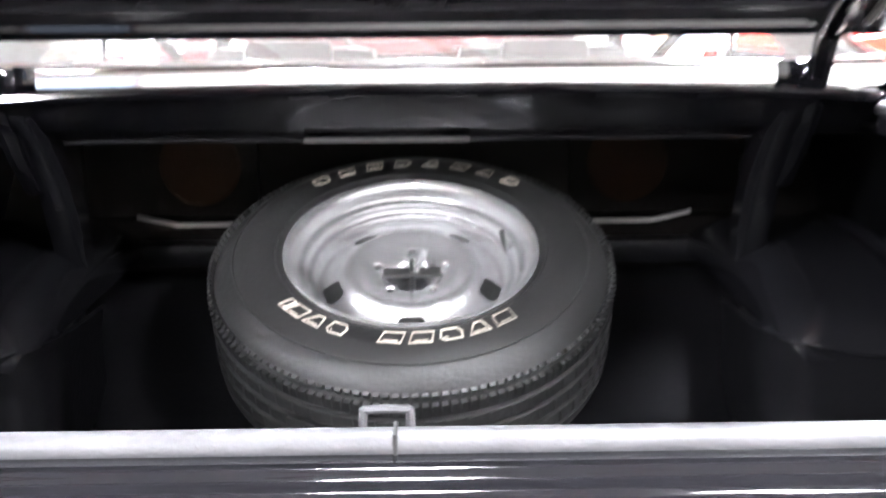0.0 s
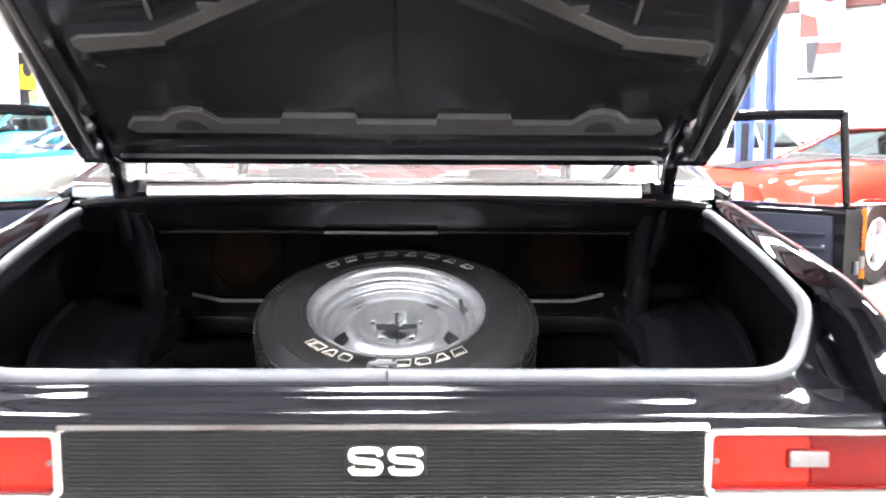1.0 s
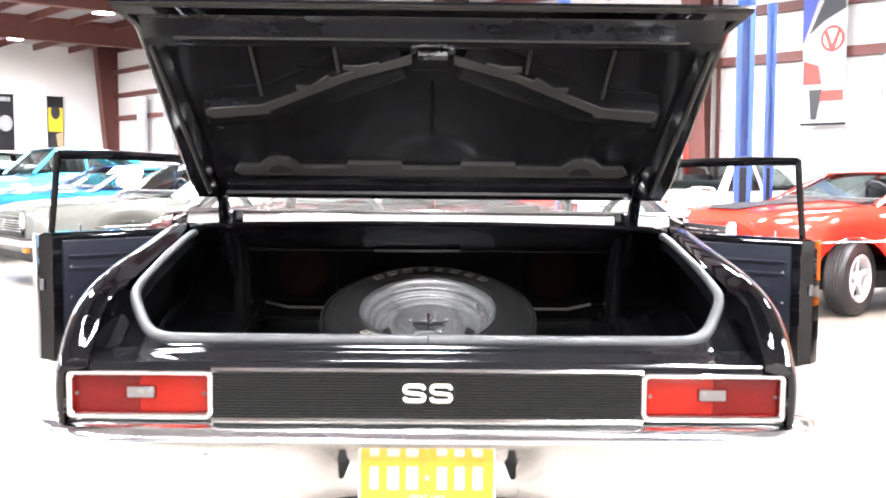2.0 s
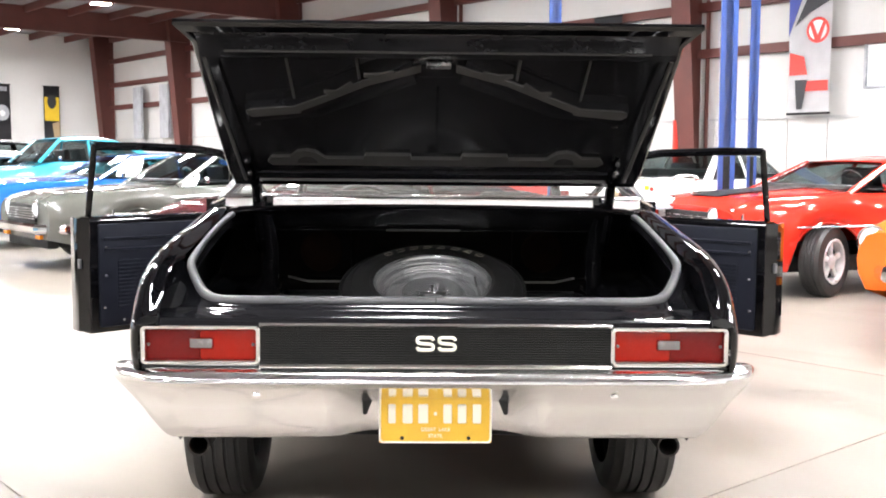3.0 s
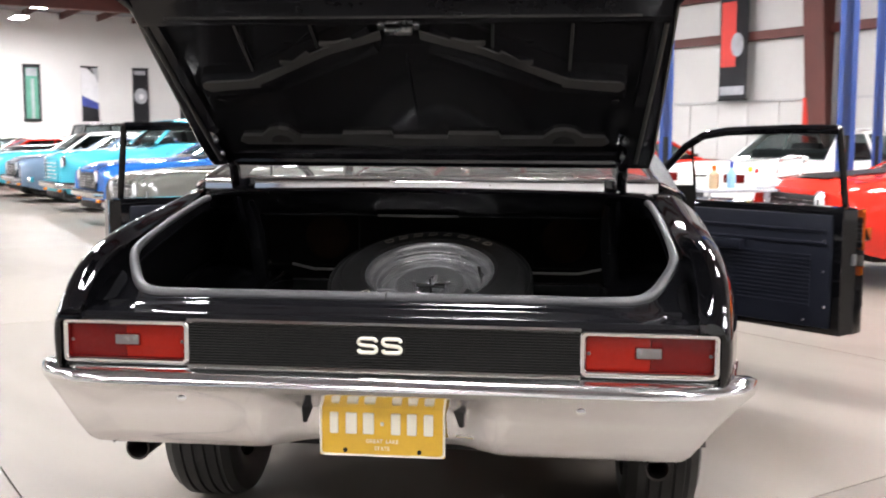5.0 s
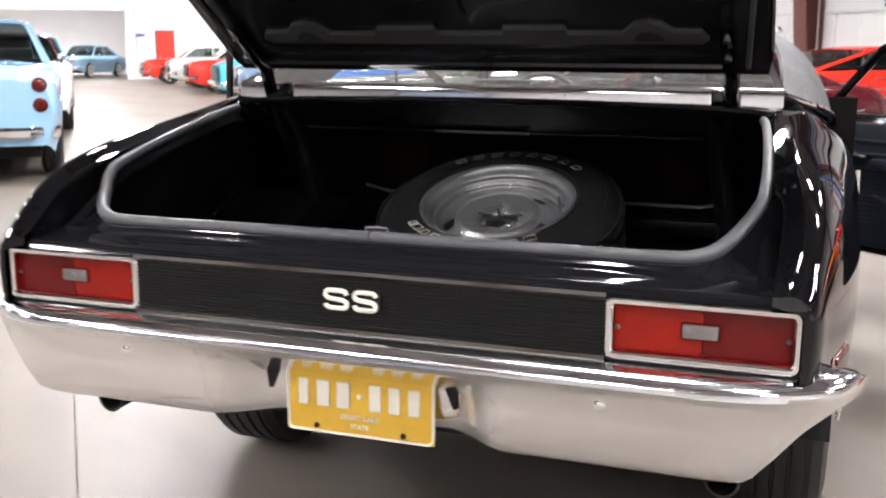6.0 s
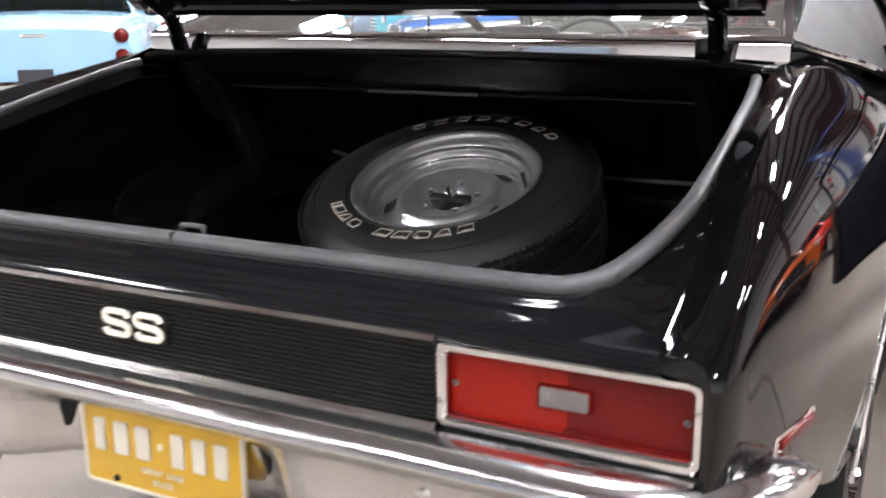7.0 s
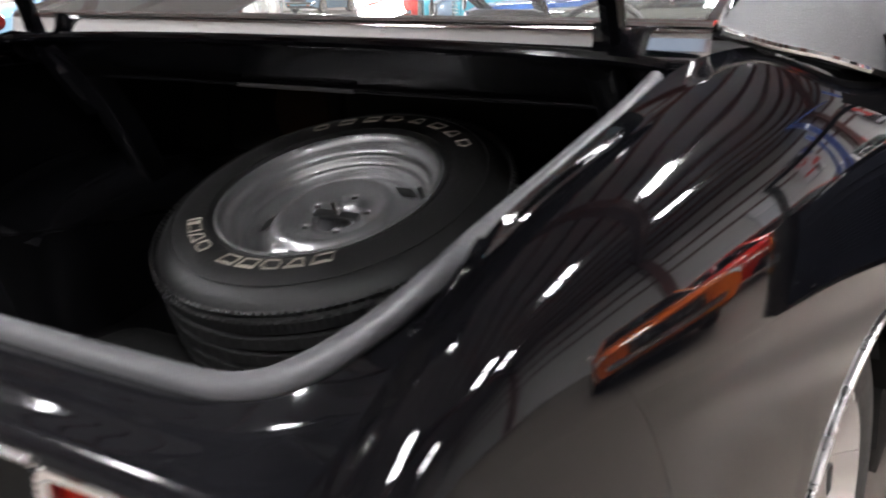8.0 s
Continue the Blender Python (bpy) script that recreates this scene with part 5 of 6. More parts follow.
for i in range(8):
    block_glyph(radians(129 - i * 11.8), .259, .029, .021, (1, 0, 0, 2, 3, 0, 3, 2)[i], False)
for i in range(5):
    block_glyph(radians(305 - i * 10.3), .2435, .032, .0235, (0, 3, 1, 0, 0)[i], True)
for i, k in enumerate((1, 3, 0, 0)):
    block_glyph(radians(244 - i * 9.0 + (3 if i == 3 else 0)), .2435, .028 if i < 3 else .012, .0235, k, True)

rim_prof = [(.204, -.012), (.212, .001), (.211, .007), (.204, .009), (.198, .004), (.194, -.006), (.192, -.014), (.1905, -.018), (.1885, -.022), (.185, -.024), (.179, -.0255), (.177, -.0285), (.1755, -.036), (.173, -.039), (.164, -.0405), (.1615, -.044), (.160, -.056), (.1565, -.062), (.150, -.064), (.142, -.061), (.134, -.056), (.126, -.051), (.119, -.0445), (.113, -.038), (.107, -.0345), (.1, -.034), (.093, -.0365), (.085, -.041), (.076, -.0455), (.066, -.0485), (.054, -.050), (.046, -.0525), (.040, -.057), (.036, -.063), (.034, -.09), (.0335, -.12)]
rim = part("rim", revolve(rim_prof, 72), RIM, spare, "dull silver painted steel wheel", angle=40)
part("hub_hole", revolve([(0, -.118), (.034, -.118)], 24), DARK, rim)
# Slots and bolt holes aren't cut; black patches paint their shaded depth.
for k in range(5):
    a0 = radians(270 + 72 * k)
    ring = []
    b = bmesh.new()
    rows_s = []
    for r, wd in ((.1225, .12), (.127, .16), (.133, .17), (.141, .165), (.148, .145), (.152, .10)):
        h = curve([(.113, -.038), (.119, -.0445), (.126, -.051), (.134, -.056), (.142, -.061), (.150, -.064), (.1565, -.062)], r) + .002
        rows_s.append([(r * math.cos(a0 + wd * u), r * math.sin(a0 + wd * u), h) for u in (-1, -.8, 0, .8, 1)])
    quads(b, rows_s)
    part("slot_patch", b, DARK, rim, "black patch painting the shade of a cooling slot", False)
    a1 = a0 + radians(36)
    part("bolt_hole", revolve([(0, .0), (.0055, .0), (.0065, -.003)], 12), DARK, rim).location = (.0605 * math.cos(a1), .0605 * math.sin(a1), -.0478)
    part("lug_boss", revolve([(.0066, .0006), (.009, .0035), (.0125, .0032), (.017, 0)], 18), RIM, rim).location = (.0605 * math.cos(a1), .0605 * math.sin(a1), -.0502)
part("valve_stem", tube([(.163, .057, -.05), (.158, .059, -.028), (.154, .061, -.008)], .0052, 10), RUBBER, rim)
hd = part("hold_down_bar", box((0, 0, -.048), (.096, .02, .007), bevel=.002), mat("zinc_dull", (.05, .05, .05), .5, .6), spare, "dark metal hold-down bar")
part("threaded_rod", tube([(0, 0, -.2), (0, 0, -.022)], .004, 8), RUBBER, hd)
part("wing_nut", tube([(.006, 0, -.045), (.018, .012, -.025), (.022, .014, -.01)], .007, 8, flat=.5), RIM, hd)

# ---- parked cars ----
CREAM_PAINT = paint("white_car_paint", (.72, .71, .68), .1)
RED_PAINT = paint("red_car_paint", (.58, .028, .016), .1)
ORANGE_PAINT = paint("orange_car_paint", (.62, .12, .018), .1)
TURQ_PAINT = paint("turquoise_car_paint", (.06, .37, .47), .1)
SKY_PAINT = paint("sky_blue_car_paint", (.27, .46, .63), .1)
BLUE_PAINT = paint("blue_car_paint", (.018, .1, .34), .1)
GREY_PAINT = paint("grey_green_car_paint", (.1, .101, .09), .12)
MAROON_PAINT = paint("maroon_car_paint", (.06, .007, .009), .12)
SILVER_PAINT = paint("silver_green_car_paint", (.42, .46, .42), .1)
BLACK_CAR = paint("black_car_paint", (.012, .012, .013), .15)
SLATE_PAINT = paint("slate_blue_car_paint", (.12, .17, .24), .1)
BRONZE_PAINT = paint("bronze_car_paint", (.28, .13, .05), .1)
CAR_GLASS = clear_glass("car_window_glass", (.42, .47, .47))
AMBER = mat("amber_lens", (.75, .22, .01), .2, coat=.5)
WHEEL_SILVER = mat("silver_road_wheel", (.52, .52, .53), .32, .35, vary=.1, scale=12)
HEADLAMP = mat("headlamp_glass", (.75, .76, .78), .08, coat=1.0, vary=.1, scale=20)


def car(name, m, label, color, L=4.8, W=1.84, H=1.35, hood=.92, belt=.95, deck=.95, ws=(.30, .42), rw=(.70, .86), wheel=.33, nose=.10, tail=.10, steer=0,
        axles=(.2, .79), roof_color=None, stripe=None, fat=0.0, lamps="quad", tails="bar", wall_tyre=False, grille=None, group="parked cars"):
    """A parked car: front at +y, centred, on z 0."""
    t = thing(name, m, label, "car", group)
    hw = W / 2

    def top(s):
        k = s / L
        z = curve([(0, hood - .14), (.03, hood - .05), (.1, hood - .015), (ws[0], hood + .03), (ws[0] + .05, belt), (rw[1] - .03, belt), (rw[1] + .02, deck), (.95, deck - .03), (.985, deck - .08), (1, deck - .15)], k)
        return z

    def width(s):
        k = s / L
        return hw * curve([(0, 1 - nose * 1.6), (.02, 1 - nose), (.1, 1 - nose * .3), (.25, 1), (.75, 1), (.92, 1 - tail * .3), (.98, 1 - tail), (1, 1 - tail * 1.6)], k)

    def section(s):
        w, z = width(s), top(s)
        lo = .24 + .12 * max(0, (abs(s / L - .5) - .40) / .1)
        for a in axles:
            d = abs(s - a * L)
            r = wheel * 1.16
            if d < r:
                lo = max(lo, wheel + math.sqrt(r * r - d * d) * .93)
        lo = min(lo, z - .16)
        bulge = fat * max(max(0, 1 - abs(s - a * L) / .75) for a in axles)
        half = [(w * .92, lo), (w * .985 + bulge * .3, lerp(lo, z, .28)), (w + bulge * .4, lerp(lo, z, .52)), (w * .985 + bulge * .25, lerp(lo, z, .74)), (w * .93, lerp(lo, z, .92)), (w * .84, z - .005), (w * .55, z + .018), (w * .28, z + .028), (0, z + .032)]
        y = L / 2 - s
        return [(-x, y, zz) for x, zz in half] + [(x, y, zz) for x, zz in reversed(half[:-1])]
    n = 44
    ss = sorted(set([L * i / n for i in range(n + 1)] + [L * .008, L * .992]))
    part("body", skin([section(s) for s in ss], cap=True), color, t, angle=42)
    part("underbody", box((0, 0, .30), (W * .78, L * .86, .16), bevel=.03), DARK, t)

    def side_x(s, z):
        """How far out the flank stands at a station and height."""
        half = section(s)[:9]
        for (x0, _, z0), (x1, _, z1) in zip(half, half[1:]):
            if z0 <= z <= z1 + 1e-6:
                return -lerp(x0, x1, (z - z0) / max(1e-6, z1 - z0))
        return -half[0][0]
    for sg in (-1, 1):
        # door shut lines, sill shadow, arch lips and handle
        for k in (ws[0] + .035, lerp(ws[0], rw[1], .62)):
            zs = [lerp(.33, top(L * k) - .05, q / 7) for q in range(8)]
            part("shut_line", tube([(sg * (side_x(L * k, z) + .001), L / 2 - L * k, z) for z in zs], .0045, 5), DARK, t)
        part("shut_line", tube([(sg * (side_x(L * k, .33) + .001), L / 2 - L * k, .33) for k in [lerp(ws[0] + .035, lerp(ws[0], rw[1], .62), q / 5) for q in range(6)]], .0045, 5), DARK, t)
        k = lerp(ws[0], rw[1], .55)
        part("door_handle", tube([(sg * (side_x(L * k, belt - .12) + d), L / 2 - L * k + dy, belt - .12) for d, dy in ((.0, .07), (.025, .055), (.028, 0), (.025, -.055), (0, -.07))], .009, 6), CHROME, t, "chrome door handle")
        for a in axles:
            r = wheel * 1.16
            lip = []
            for q in range(15):
                an = math.pi * (.06 + .88 * q / 14)
                st = a * L - r * math.cos(an)
                z = wheel + r * math.sin(an) * .93
                lip.append((sg * (side_x(st, min(z + .012, top(st) - .05)) + .002), L / 2 - st, z))
            part("arch_lip", tube(lip, .010, 6), color, t)
        # bonnet shut lines
        part("shut_line", tube([(sg * width(st) * .8, L / 2 - st, top(st) + .0035) for st in [L * lerp(.035, ws[0] - .01, q / 8) for q in range(9)]], .004, 5), DARK, t)
        part("cowl_wiper", tube([(sg * hw * .1, L / 2 - L * ws[0] - .02, hood + .055), (sg * hw * .42, L / 2 - L * (ws[0] + .035), hood + .10)], .006, 5), DARK, t)
    part("cowl_panel", skin([[(x * hw * .78, L / 2 - L * k, top(L * k) + .034) for x in (-1, -.5, 0, .5, 1)] for k in (ws[0] - .012, ws[0] + .004)], thick=.003), DARK, t)
    part("chin_panel", box((0, L / 2 - .10, .33), (W * .72, .14, .16), bevel=.03), DARK, t)
    # greenhouse
    yb0, yt0, yt1, yb1 = (L / 2 - L * k for k in (ws[0], ws[1], rw[0], rw[1]))
    wb, wt = hw * .86, hw * .66
    zb, zt = belt - .01, H
    rings = []
    for k in range(13):
        u = k / 12
        y = lerp(yt0, yt1, u)
        z = zt - .045 * (2 * u - 1) ** 2
        e = .04
        half = [(wt + .02, z - .07), (wt, z - .035), (wt * .88, z - .008), (wt * .5, z + .002), (0, z + .006)]
        rings.append([(-x, y, zz) for x, zz in half] + [(x, y, zz) for x, zz in reversed(half[:-1])])
    part("roof", skin(rings, thick=.012), roof_color or color, t)
    ztop = zt - .06
    for sg in (-1, 1):
        P = [(sg * wb, yb0, zb), (sg * (wt + .01), yt0, ztop), (sg * (wt + .01), yt1, ztop), (sg * wb, yb1, zb)]
        mid = lerp(yt0, yt1, .5)
        part("front_pillar", tube([P[0], P[1]], .03, 6), roof_color or color, t)
        part("windscreen_trim", tube([(P[0][0] * .97, P[0][1] + .012, P[0][2]), (P[1][0] * .97, P[1][1] + .012, P[1][2])], .010, 6), BRUSHED, t)
        part("drip_rail", tube([(P[1][0] * 1.02, P[1][1], ztop + .004), (P[1][0] * 1.02, lerp(P[1][1], P[2][1], .5), ztop + .03), (P[2][0] * 1.02, P[2][1], ztop + .004)], .008, 6), BRUSHED, t)
        part("rear_pillar", skin([[P[3], (P[3][0] * .99, P[3][1] - .02, zb), P[2]], [(sg * wb, yb1 + L * .035, zb), (sg * wb, yb1 + L * .04, zb), (sg * (wt + .015), yt1 + L * .03, ztop)]], thick=.02), roof_color or color, t)
        part("centre_pillar", tube([(sg * (wb - .005), mid, zb), (sg * (wt + .012), mid, ztop)], .022, 6), roof_color or color, t)
        for a, b in ((P[0][1] - .06, mid + .02), (mid - .02, P[3][1] + L * .045)):
            ya, yb = (min(a, yt0 - .02), b) if a > mid else (a, max(b, yt1 + L * .03))
            g = skin([[(sg * wb * .985, a, zb), (sg * wb * .985, b, zb)], [(sg * (wt + .0), ya, ztop), (sg * (wt + .0), yb, ztop)]])
            part("side_window", g, CAR_GLASS, t).visible_shadow = False
        part("mirror", box((sg * (hw + .03), yb0 - .3, belt + .06), (.1, .05, .07), bevel=.015), CHROME, t)
        part("trim_strip", tube([(sg * (width(L * .12) + .004), L * .38, lerp(.24, top(L * .12), .6)), (sg * (hw + .004), 0, lerp(.24, belt, .6)), (sg * (width(L * .9) + .004), -L * .4, lerp(.24, deck, .6))], .009, 6), BRUSHED, t)
    part("windscreen", skin([[(x * wb * .99, yb0 + .03 * (1 - x * x), zb) for x in (-1, -.5, 0, .5, 1)], [(x * wt, yt0 + .02 * (1 - x * x), ztop + .012) for x in (-1, -.5, 0, .5, 1)]]), CAR_GLASS, t, "clear windscreen")
    part("rear_window", skin([[(x * wb * .97, yb1 - .03 * (1 - x * x), zb) for x in (-1, -.5, 0, .5, 1)], [(x * wt, yt1 - .02 * (1 - x * x), ztop + .012) for x in (-1, -.5, 0, .5, 1)]]), CAR_GLASS, t)
    # cabin trim seen through the glass
    part("cabin_floor", box((0, (yb0 + yb1) / 2, belt + .03), (wb * 1.9, (yb0 - yb1) * .94, .02), bevel=.004), SEAT, t)
    ym = lerp(yt0, yt1, .42)
    for sx in (-.5, .5):
        part("front_seat", box((sx * wb, ym, belt + .1), (wb * .62, .12, .26), Matrix.Rotation(radians(-12), 3, "X"), .04), SEAT, t)
    part("rear_seat", box((0, lerp(yt1, yb1, .25), belt + .07), (wb * 1.7, .14, .16), bevel=.04), SEAT, t)
    part("dashboard", box((0, yb0 - .18, belt + .04), (wb * 1.8, .22, .06), bevel=.02), SEAT, t)
    part("steering_wheel", tube([(-.5 * wb + .17 * math.cos(a), yb0 - .36 + .05 * math.sin(a), belt + .07 + .14 * math.sin(a)) for a in [2 * math.pi * k / 18 for k in range(18)]], .012, 6, True), SEAT, t)
    # stripe on the bonnet
    if stripe:
        rr = []
        for i in range(15):
            s = lerp(L * .03, L * (ws[0] - .01), i / 14)
            rr.append([(x, L / 2 - s, top(s) + .036) for x in (-.28, 0, .28)])
        part("bonnet_stripe", skin(rr, thick=.002), stripe, t)
    # ends
    for end, k, z0 in ((1, nose, hood), (-1, tail, deck)):
        y0 = end * L / 2
        xs = [lerp(-1, 1, i / 14) for i in range(15)]
        zb2 = .48
        rings = [[(x * hw * .97, y0 + end * (.07 - .16 * max(0, abs(x) - .72) / .28 * 1.6) + dy * end, zb2 + dz) for dy, dz in ((-.03, .055), (.02, .052), (.04, .024), (.036, -.03), (.0, -.055), (-.03, -.05))] for x in xs]
        part("front_bumper" if end > 0 else "rear_bumper", skin(rings, True, cap=True), CHROME, t, "chrome bumper")
    gz = (hood + .44) / 2
    gr = part("grille", box((0, L / 2 + .004, gz - .03), (W * .5, .05, hood - .70), bevel=.012), grille or GRILLE_BLACK, t)
    for i in range(5):
        part("grille_bar", box((0, L / 2 + .034, gz - .03 + (i - 2) * (hood - .76) / 5), (W * .48, .012, .008)), BRUSHED, gr)
    xs = {"quad": (.66, .46), "wide": (.76,)}.get(lamps, (.6,))
    for sg in (-1, 1):
        for f in xs:
            r = .085 if lamps == "quad" else .1
            hl = part("headlight", revolve([(0, .035), (r * .7, .028), (r * .92, .012), (r, 0)], 20), HEADLAMP, t, "round glass headlight")
            hl.matrix_basis = pose(sg * hw * f * 1.12, L / 2 - (.06 if f > .55 else .01) + .02, hood - .21, -90)
            b2 = revolve([(r, -.03), (r * 1.14, .0), (r * 1.12, .016), (r, .012)], 20)
            part("lamp_ring", b2, CHROME, hl)
        part("turn_signal", box((sg * hw * .6, L / 2 + .012, .385), (.15, .05, .045), bevel=.008), AMBER, t)
        if tails == "round":
            for dz in (-.02, -.2):
                tl2 = part("tail_light", revolve([(0, .045), (.035, .035), (.055, .015), (.06, 0)], 20), RED_LENS, t, "round red tail light")
                tl2.matrix_basis = pose(sg * hw * .80, -L / 2 - .0, deck - .17 + dz, 90)
                part("lamp_ring", revolve([(.06, -.02), (.07, .0), (.066, .012), (.06, .008)], 20), CHROME, tl2)
        else:
            part("tail_light", box((sg * hw * .62, -L / 2 + .01, deck - .2), (.36, .04, .11), bevel=.012), RED_LENS, t, "red tail light")
    part("number_plate", box((0, -L / 2 - .09, .56), (.3, .012, .15), bevel=.004), B_DARK, t)
    part("badge", box((0, -L / 2 + .012, deck - .18), (.22, .03, .03), bevel=.008), CHROME, t)
    # wheels
    for a in axles:
        for sg in (-1, 1):
            wh = road_wheel(t, sg * (hw - .125), L / 2 - a * L, wheel, .2, sg, wheel * .6, WHEEL_SILVER, spoked=bool(steer))
            if a < .5:
                wh.rotation_euler.z = radians(steer)
            if wall_tyre:
                o = sg * .106
                part("white_wall", revolve([(wheel * .64, o), (wheel * .86, o)], 32, "x"), CREAM, wh, "white sidewall band")
    return t


def in_row(x, y, L, turn=90):
    """Front at x in the hall's frame, facing the aisle."""
    return HALL @ pose(x + L / 2, y, 0, 0, 0, turn)


car("red_fastback_car", pose(4.84, 7.74, 0, 0, 0, 104.5), "bright red muscle coupe with black bonnet stripe and dark windows", RED_PAINT, L=4.76, W=1.86, H=1.29, hood=.93, belt=.95, deck=.93, ws=(.25, .37), rw=(.62, .9), stripe=GRILLE_BLACK, nose=.06, steer=28)
car("orange_coupe_car", in_row(5.1, .6, 4.75), "orange pony coupe with chrome front bumper", ORANGE_PAINT, L=4.75, W=1.82, H=1.29, hood=.9, belt=.93, deck=.92, nose=.03, lamps="wide")
car("white_sedan_car", HALL @ pose(8.85 + 2.45, 7.2, 0, 0, 0, -90), "cream white sixties sedan with dark windows", CREAM_PAINT, L=4.9, W=1.85, H=1.41, hood=.95, belt=.98, deck=.97, ws=(.26, .36), rw=(.60, .70))
car("red_coupe_car", HALL @ pose(11.2, 11.0, 0, 0, 0, -90), "bright red coupe with low roof", RED_PAINT, L=4.7, W=1.82, H=1.27, hood=.9, belt=.93, deck=.94, rw=(.62, .88))
car("maroon_sports_car", in_row(2.9, 7.2, 4.5), "dark maroon coupe with long bonnet", MAROON_PAINT, L=4.5, W=1.72, H=1.25, hood=.86, belt=.88, deck=.88, nose=.12, lamps="single")
car("grey_saloon_car", in_row(2.25, 10.0, 4.95), "metallic grey-green saloon with twin headlights", GREY_PAINT, L=4.95, W=1.8, H=1.36, hood=.9, belt=.94, deck=.94, ws=(.31, .44), nose=.06)
car("blue_coupe_car", in_row(2.7, 13.4, 5.0), "mid blue muscle coupe with white bonnet stripe", BLUE_PAINT, L=5.0, W=1.88, H=1.34, hood=.94, belt=.96, deck=.95, stripe=CREAM_PAINT, nose=.05)
car("turquoise_forties_car", in_row(2.95, 16.9, 4.9), "turquoise rounded forties coupe with tall roof", TURQ_PAINT, L=4.9, W=1.84, H=1.66, hood=1.08, belt=1.2, deck=1.06, ws=(.33, .42), rw=(.62, .84), fat=.12, nose=.2, tail=.18, lamps="single", wheel=.36, grille=TURQ_PAINT)
car("slate_coupe_car", in_row(2.9, 20.2, 4.9), "slate blue coupe with chrome grille", SLATE_PAINT, L=4.9, H=1.36, hood=.95, nose=.05)
car("turquoise_fifties_car", in_row(2.9, 22.8, 4.9), "turquoise fifties sedan with white roof", TURQ_PAINT, L=4.9, H=1.46, hood=1.0, belt=1.02, deck=1.0, roof_color=CREAM_PAINT, nose=.08, lamps="single", wheel=.35)
car("red_convertible_car", in_row(2.9, 28.9, 4.7), "red fifties coupe with chrome bumpers", RED_PAINT, L=4.7, H=1.34, hood=.95, belt=.97, deck=.95, nose=.1, lamps="single")
car("black_vintage_car", in_row(3.7, 26.0, 4.4), "black vintage car with tall upright roof", BLACK_CAR, L=4.4, W=1.7, H=1.72, hood=1.12, belt=1.2, deck=1.1, ws=(.42, .45), rw=(.88, .92), nose=.25, tail=.15, fat=.1, lamps="single", wheel=.38)
car("bronze_coupe_car", in_row(3.2, 31.2, 4.8), "bronze brown coupe with chrome bumper", BRONZE_PAINT, L=4.8, H=1.38)
car("silver_coupe_car", in_row(2.9, 34.4, 4.9), "pale silver-green coupe with chrome grille", SILVER_PAINT, L=4.9, H=1.4, hood=.98, nose=.08)
car("red_and_white_car", in_row(2.4, 39.0, 4.6), "red coupe with white roof", RED_PAINT, L=4.6, H=1.4, roof_color=CREAM_PAINT, nose=.06)
car("blue_small_car", HALL @ pose(.75, 50.6, 0, 0, 0, 150), "light blue fifties car with white wall tyres", SKY_PAINT, L=4.6, W=1.75, H=1.5, hood=.98, belt=1.0, deck=1.0, wall_tyre=True, lamps="single")
# second line of cars with tails towards the camera
car("sky_blue_fifties_car", HALL @ pose(-1.42, 8.35 + 2.45, 0, 0, 0, 0), "sky blue fifties sedan with stacked round tail lights", SKY_PAINT, L=4.9, W=1.86, H=1.56, hood=1.06, belt=1.1, deck=1.1, tails="round", ws=(.32, .41), rw=(.66, .77), tail=.06, wheel=.35, lamps="single")
car("cream_finned_car", HALL @ pose(-1.3, 14.4 + 2.6, 0, 0, 0, 0), "cream fifties sedan with large red tail lights", CREAM_PAINT, L=5.2, W=1.95, H=1.5, hood=1.0, belt=1.02, deck=1.06, tail=.03, roof_color=MAROON_PAINT)
car("turquoise_white_car", HALL @ pose(-1.2, 20.6 + 2.5, 0, 0, 0, 0), "white and turquoise fifties sedan", CREAM_PAINT, L=5.0, W=1.9, H=1.55, hood=1.0, belt=1.03, deck=1.04, roof_color=TURQ_PAINT, tail=.04)
# ---- service cart by the open door ----
cart = thing("service_cart", Matrix.Translation((2.15, 7.6, 0)) @ pose(0, 0, 0, 0, 0, 20), "white service cart with bottles and cloths", "cart")
for z in (.18, .5, .78):
    part("tray", box((0, 0, z), (.95, .5, .03), bevel=.008), B_GREY, cart)
for x in (-.45, .45):
    for y in (-.22, .22):
        part("leg", tube([(x, y, .06), (x, y, .8)], .014, 8), BRUSHED, cart)
        part("caster", revolve([(0, -.02), (.05, -.02), (.05, .02), (0, .02)], 16, "x"), RUBBER, cart).location = (x, y, .05)
part("handle", tube(spline([(.48, -.2, .76), (.5, -.2, 1.0), (.56, -.17, 1.08), (.56, .17, 1.08), (.5, .2, 1.0), (.48, .2, .76)], 4), .016, 8), BRUSHED, cart, "bright tubular push handle")


def bottle(x, y, h, r, body, cap, label):
    b = thing("spray_bottle", cart.matrix_world @ pose(x, y, .795), label, "bottle", "bottles on the cart")
    part("bottle_body", revolve([(0, 0), (r, 0), (r * 1.02, h * .3), (r, h * .6), (r * .45, h * .74), (r * .4, h * .8)], 16), body, b)
    part("cap", revolve([(r * .42, h * .78), (r * .46, h * .8), (r * .46, h), (0, h)], 12), cap, b)


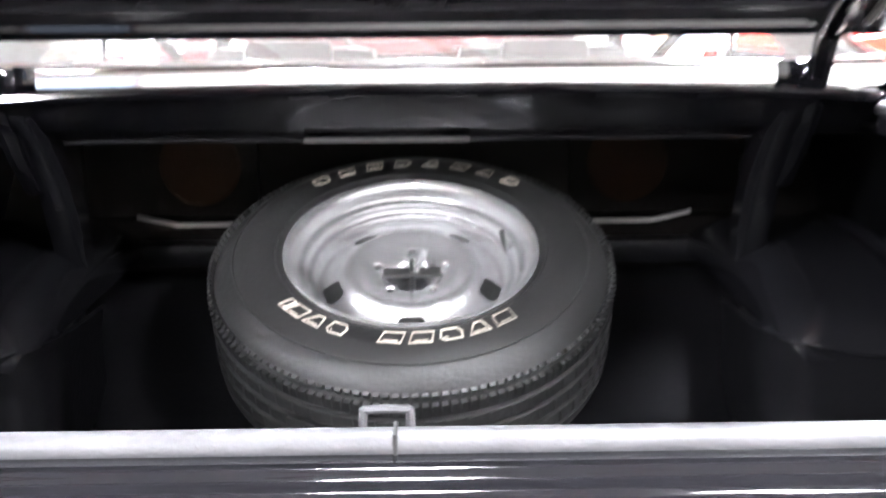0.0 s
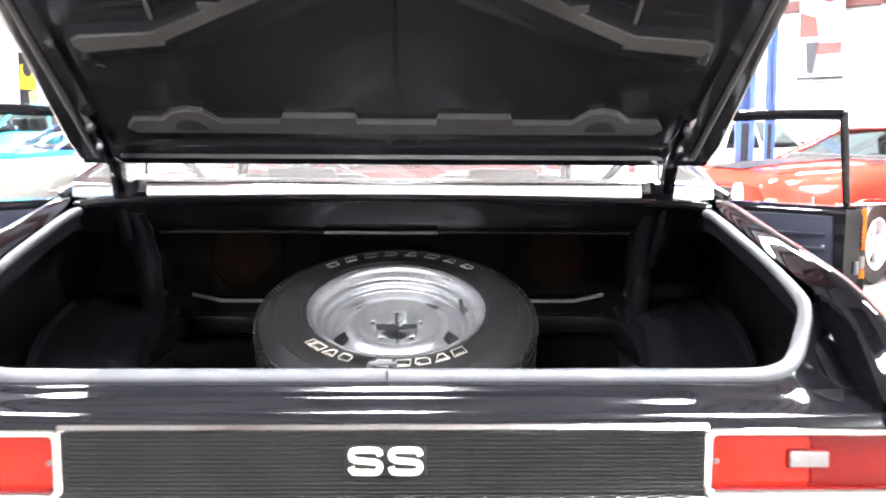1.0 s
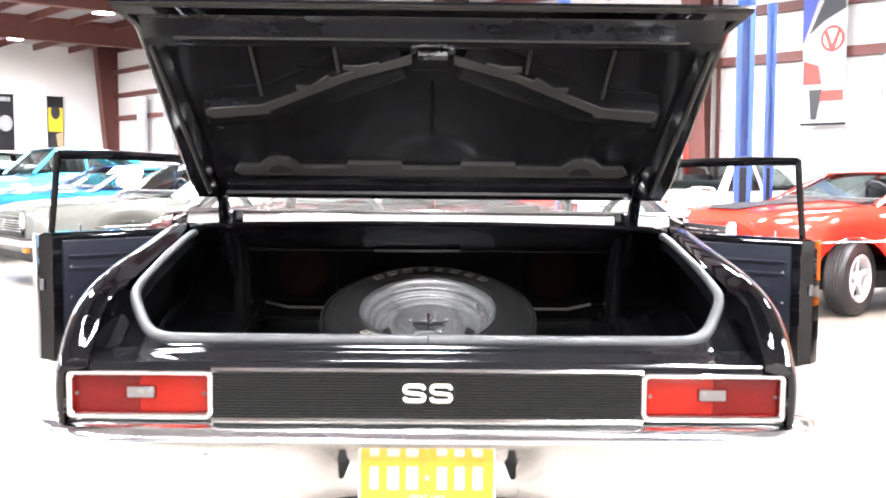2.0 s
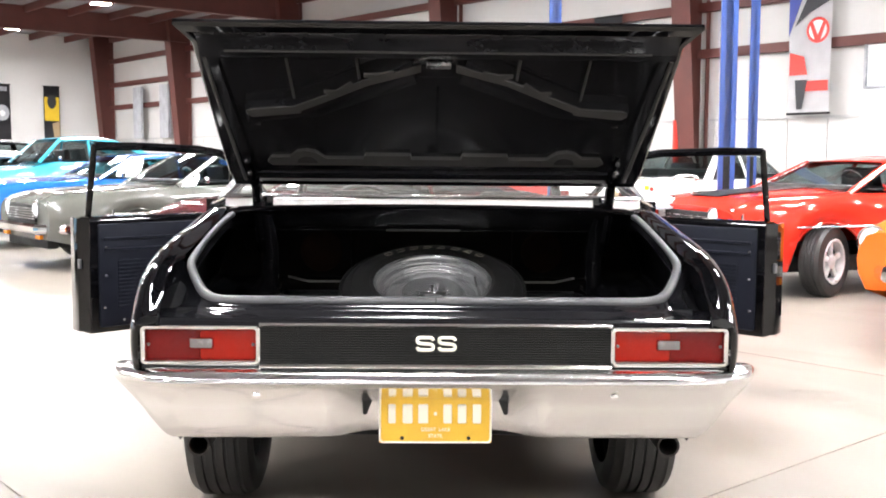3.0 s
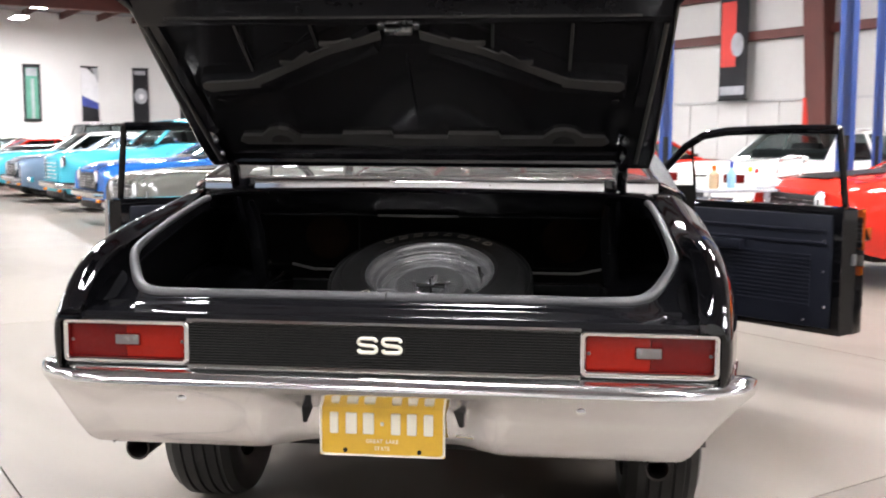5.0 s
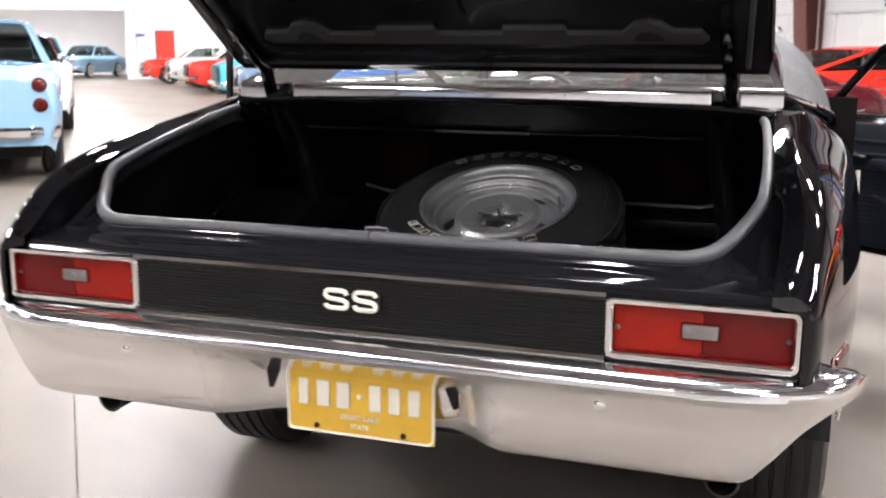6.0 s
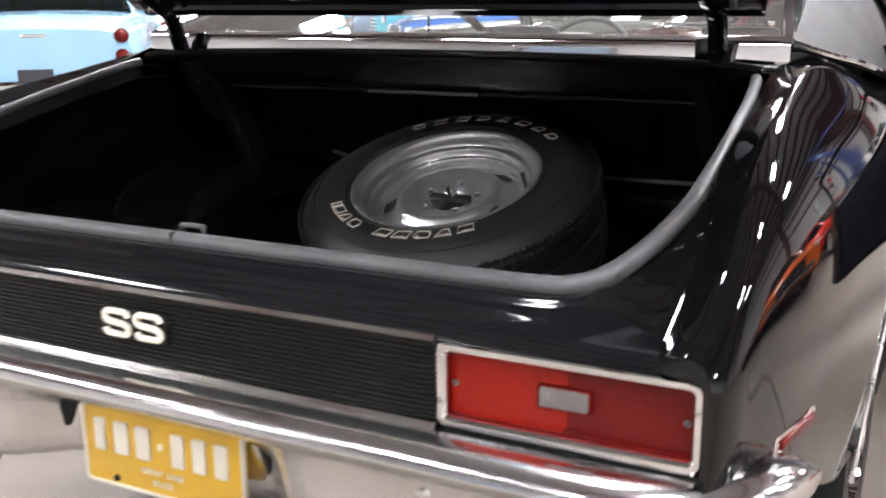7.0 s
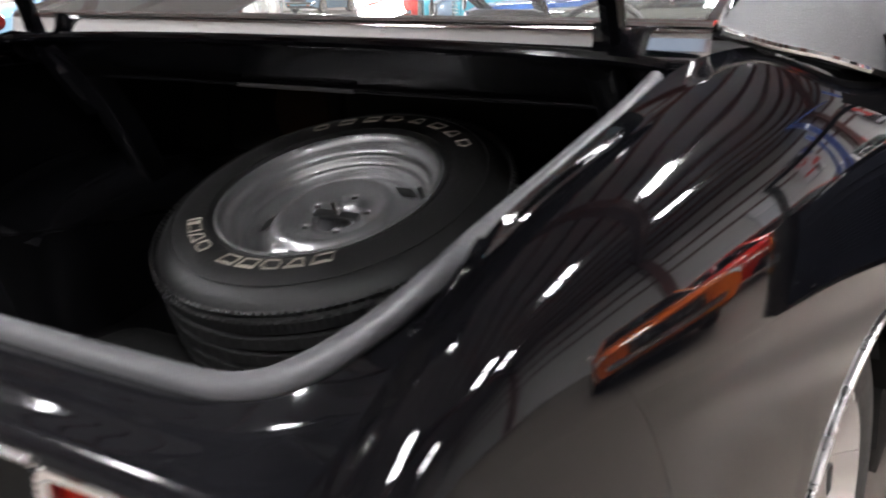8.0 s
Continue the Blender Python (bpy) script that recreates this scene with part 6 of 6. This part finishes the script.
bottle(-.32, -.05, .22, .045, B_TAN, ORANGE_PAINT, "brown bottle with orange cap")
bottle(-.1, .02, .25, .04, SKY_PAINT, B_BLUE, "pale blue spray bottle")
bottle(.05, -.06, .2, .05, B_WHITE, B_YELLOW, "white bottle with yellow cap")
bottle(.2, .08, .18, .045, B_WHITE, B_RED, "white bottle with red cap")
cl = thing("cloth_pile", cart.matrix_world @ pose(.28, -.05, .795), "crumpled pile of white cloths", "cloth")
bm = bmesh.new()
rings = []
for j in range(9):
    rings.append([((.22 + .03 * math.sin(3 * a + j)) * math.cos(a) * (1 - (j / 8) ** 2 * .97), (.15 + .03 * math.sin(2 * a + j * 2)) * math.sin(a) * (1 - (j / 8) ** 2 * .97), .09 * (j / 8) + .012 * math.sin(4 * a + j)) for a in [2 * math.pi * k / 24 for k in range(24)]])
quads(bm, rings, True, cap=True)
part("cloth", bm, B_WHITE, cl)

# thin cable lying on the floor behind the coupe
cable = thing("floor_cable", Matrix(), "thin black cable lying in a loop on the floor", "cable")
part("cable_run", tube(spline([(-1.9, -1.75, .006), (-1.2, -1.58, .006), (-.84, -1.54, .006), (-.73, -1.25, .006), (-.65, -.98, .006), (-.56, -.78, .006), (-.43, -.54, .006), (-.38, -.25, .006), (-.55, -.08, .006), (-.76, -.2, .006), (-.72, -.45, .006), (-.63, -.65, .009), (-.65, -.98, .017), (-.69, -1.4, .009), (-.64, -1.55, .006), (-.5, -1.58, .006), (.1, -1.62, .006), (.5, -1.9, .006)], 8), .0055, 8), RUBBER, cable)

# floor slabs, the pieces of the floor
def slab_mesh(w, d):
    bm = bmesh.new()
    add_box(bm, (0, 0, -.006), (w, d, .012))
    me = bpy.data.meshes.new("slab")
    bm.to_mesh(me)
    bm.free()
    me.materials.append(FLOOR)
    return me


SX, SY = 4.56, 5.2
big = slab_mesh(SX - .008, SY - .008)
for i in range(-5, 4):
    for j in range(-4, 9):
        ob = new("slab", big)
        ob.parent = floor
        ob.matrix_parent_inverse = Matrix()
        ob.location = (-.51 + SX * (i + .5), .13 + SY * (j + .5), 0)
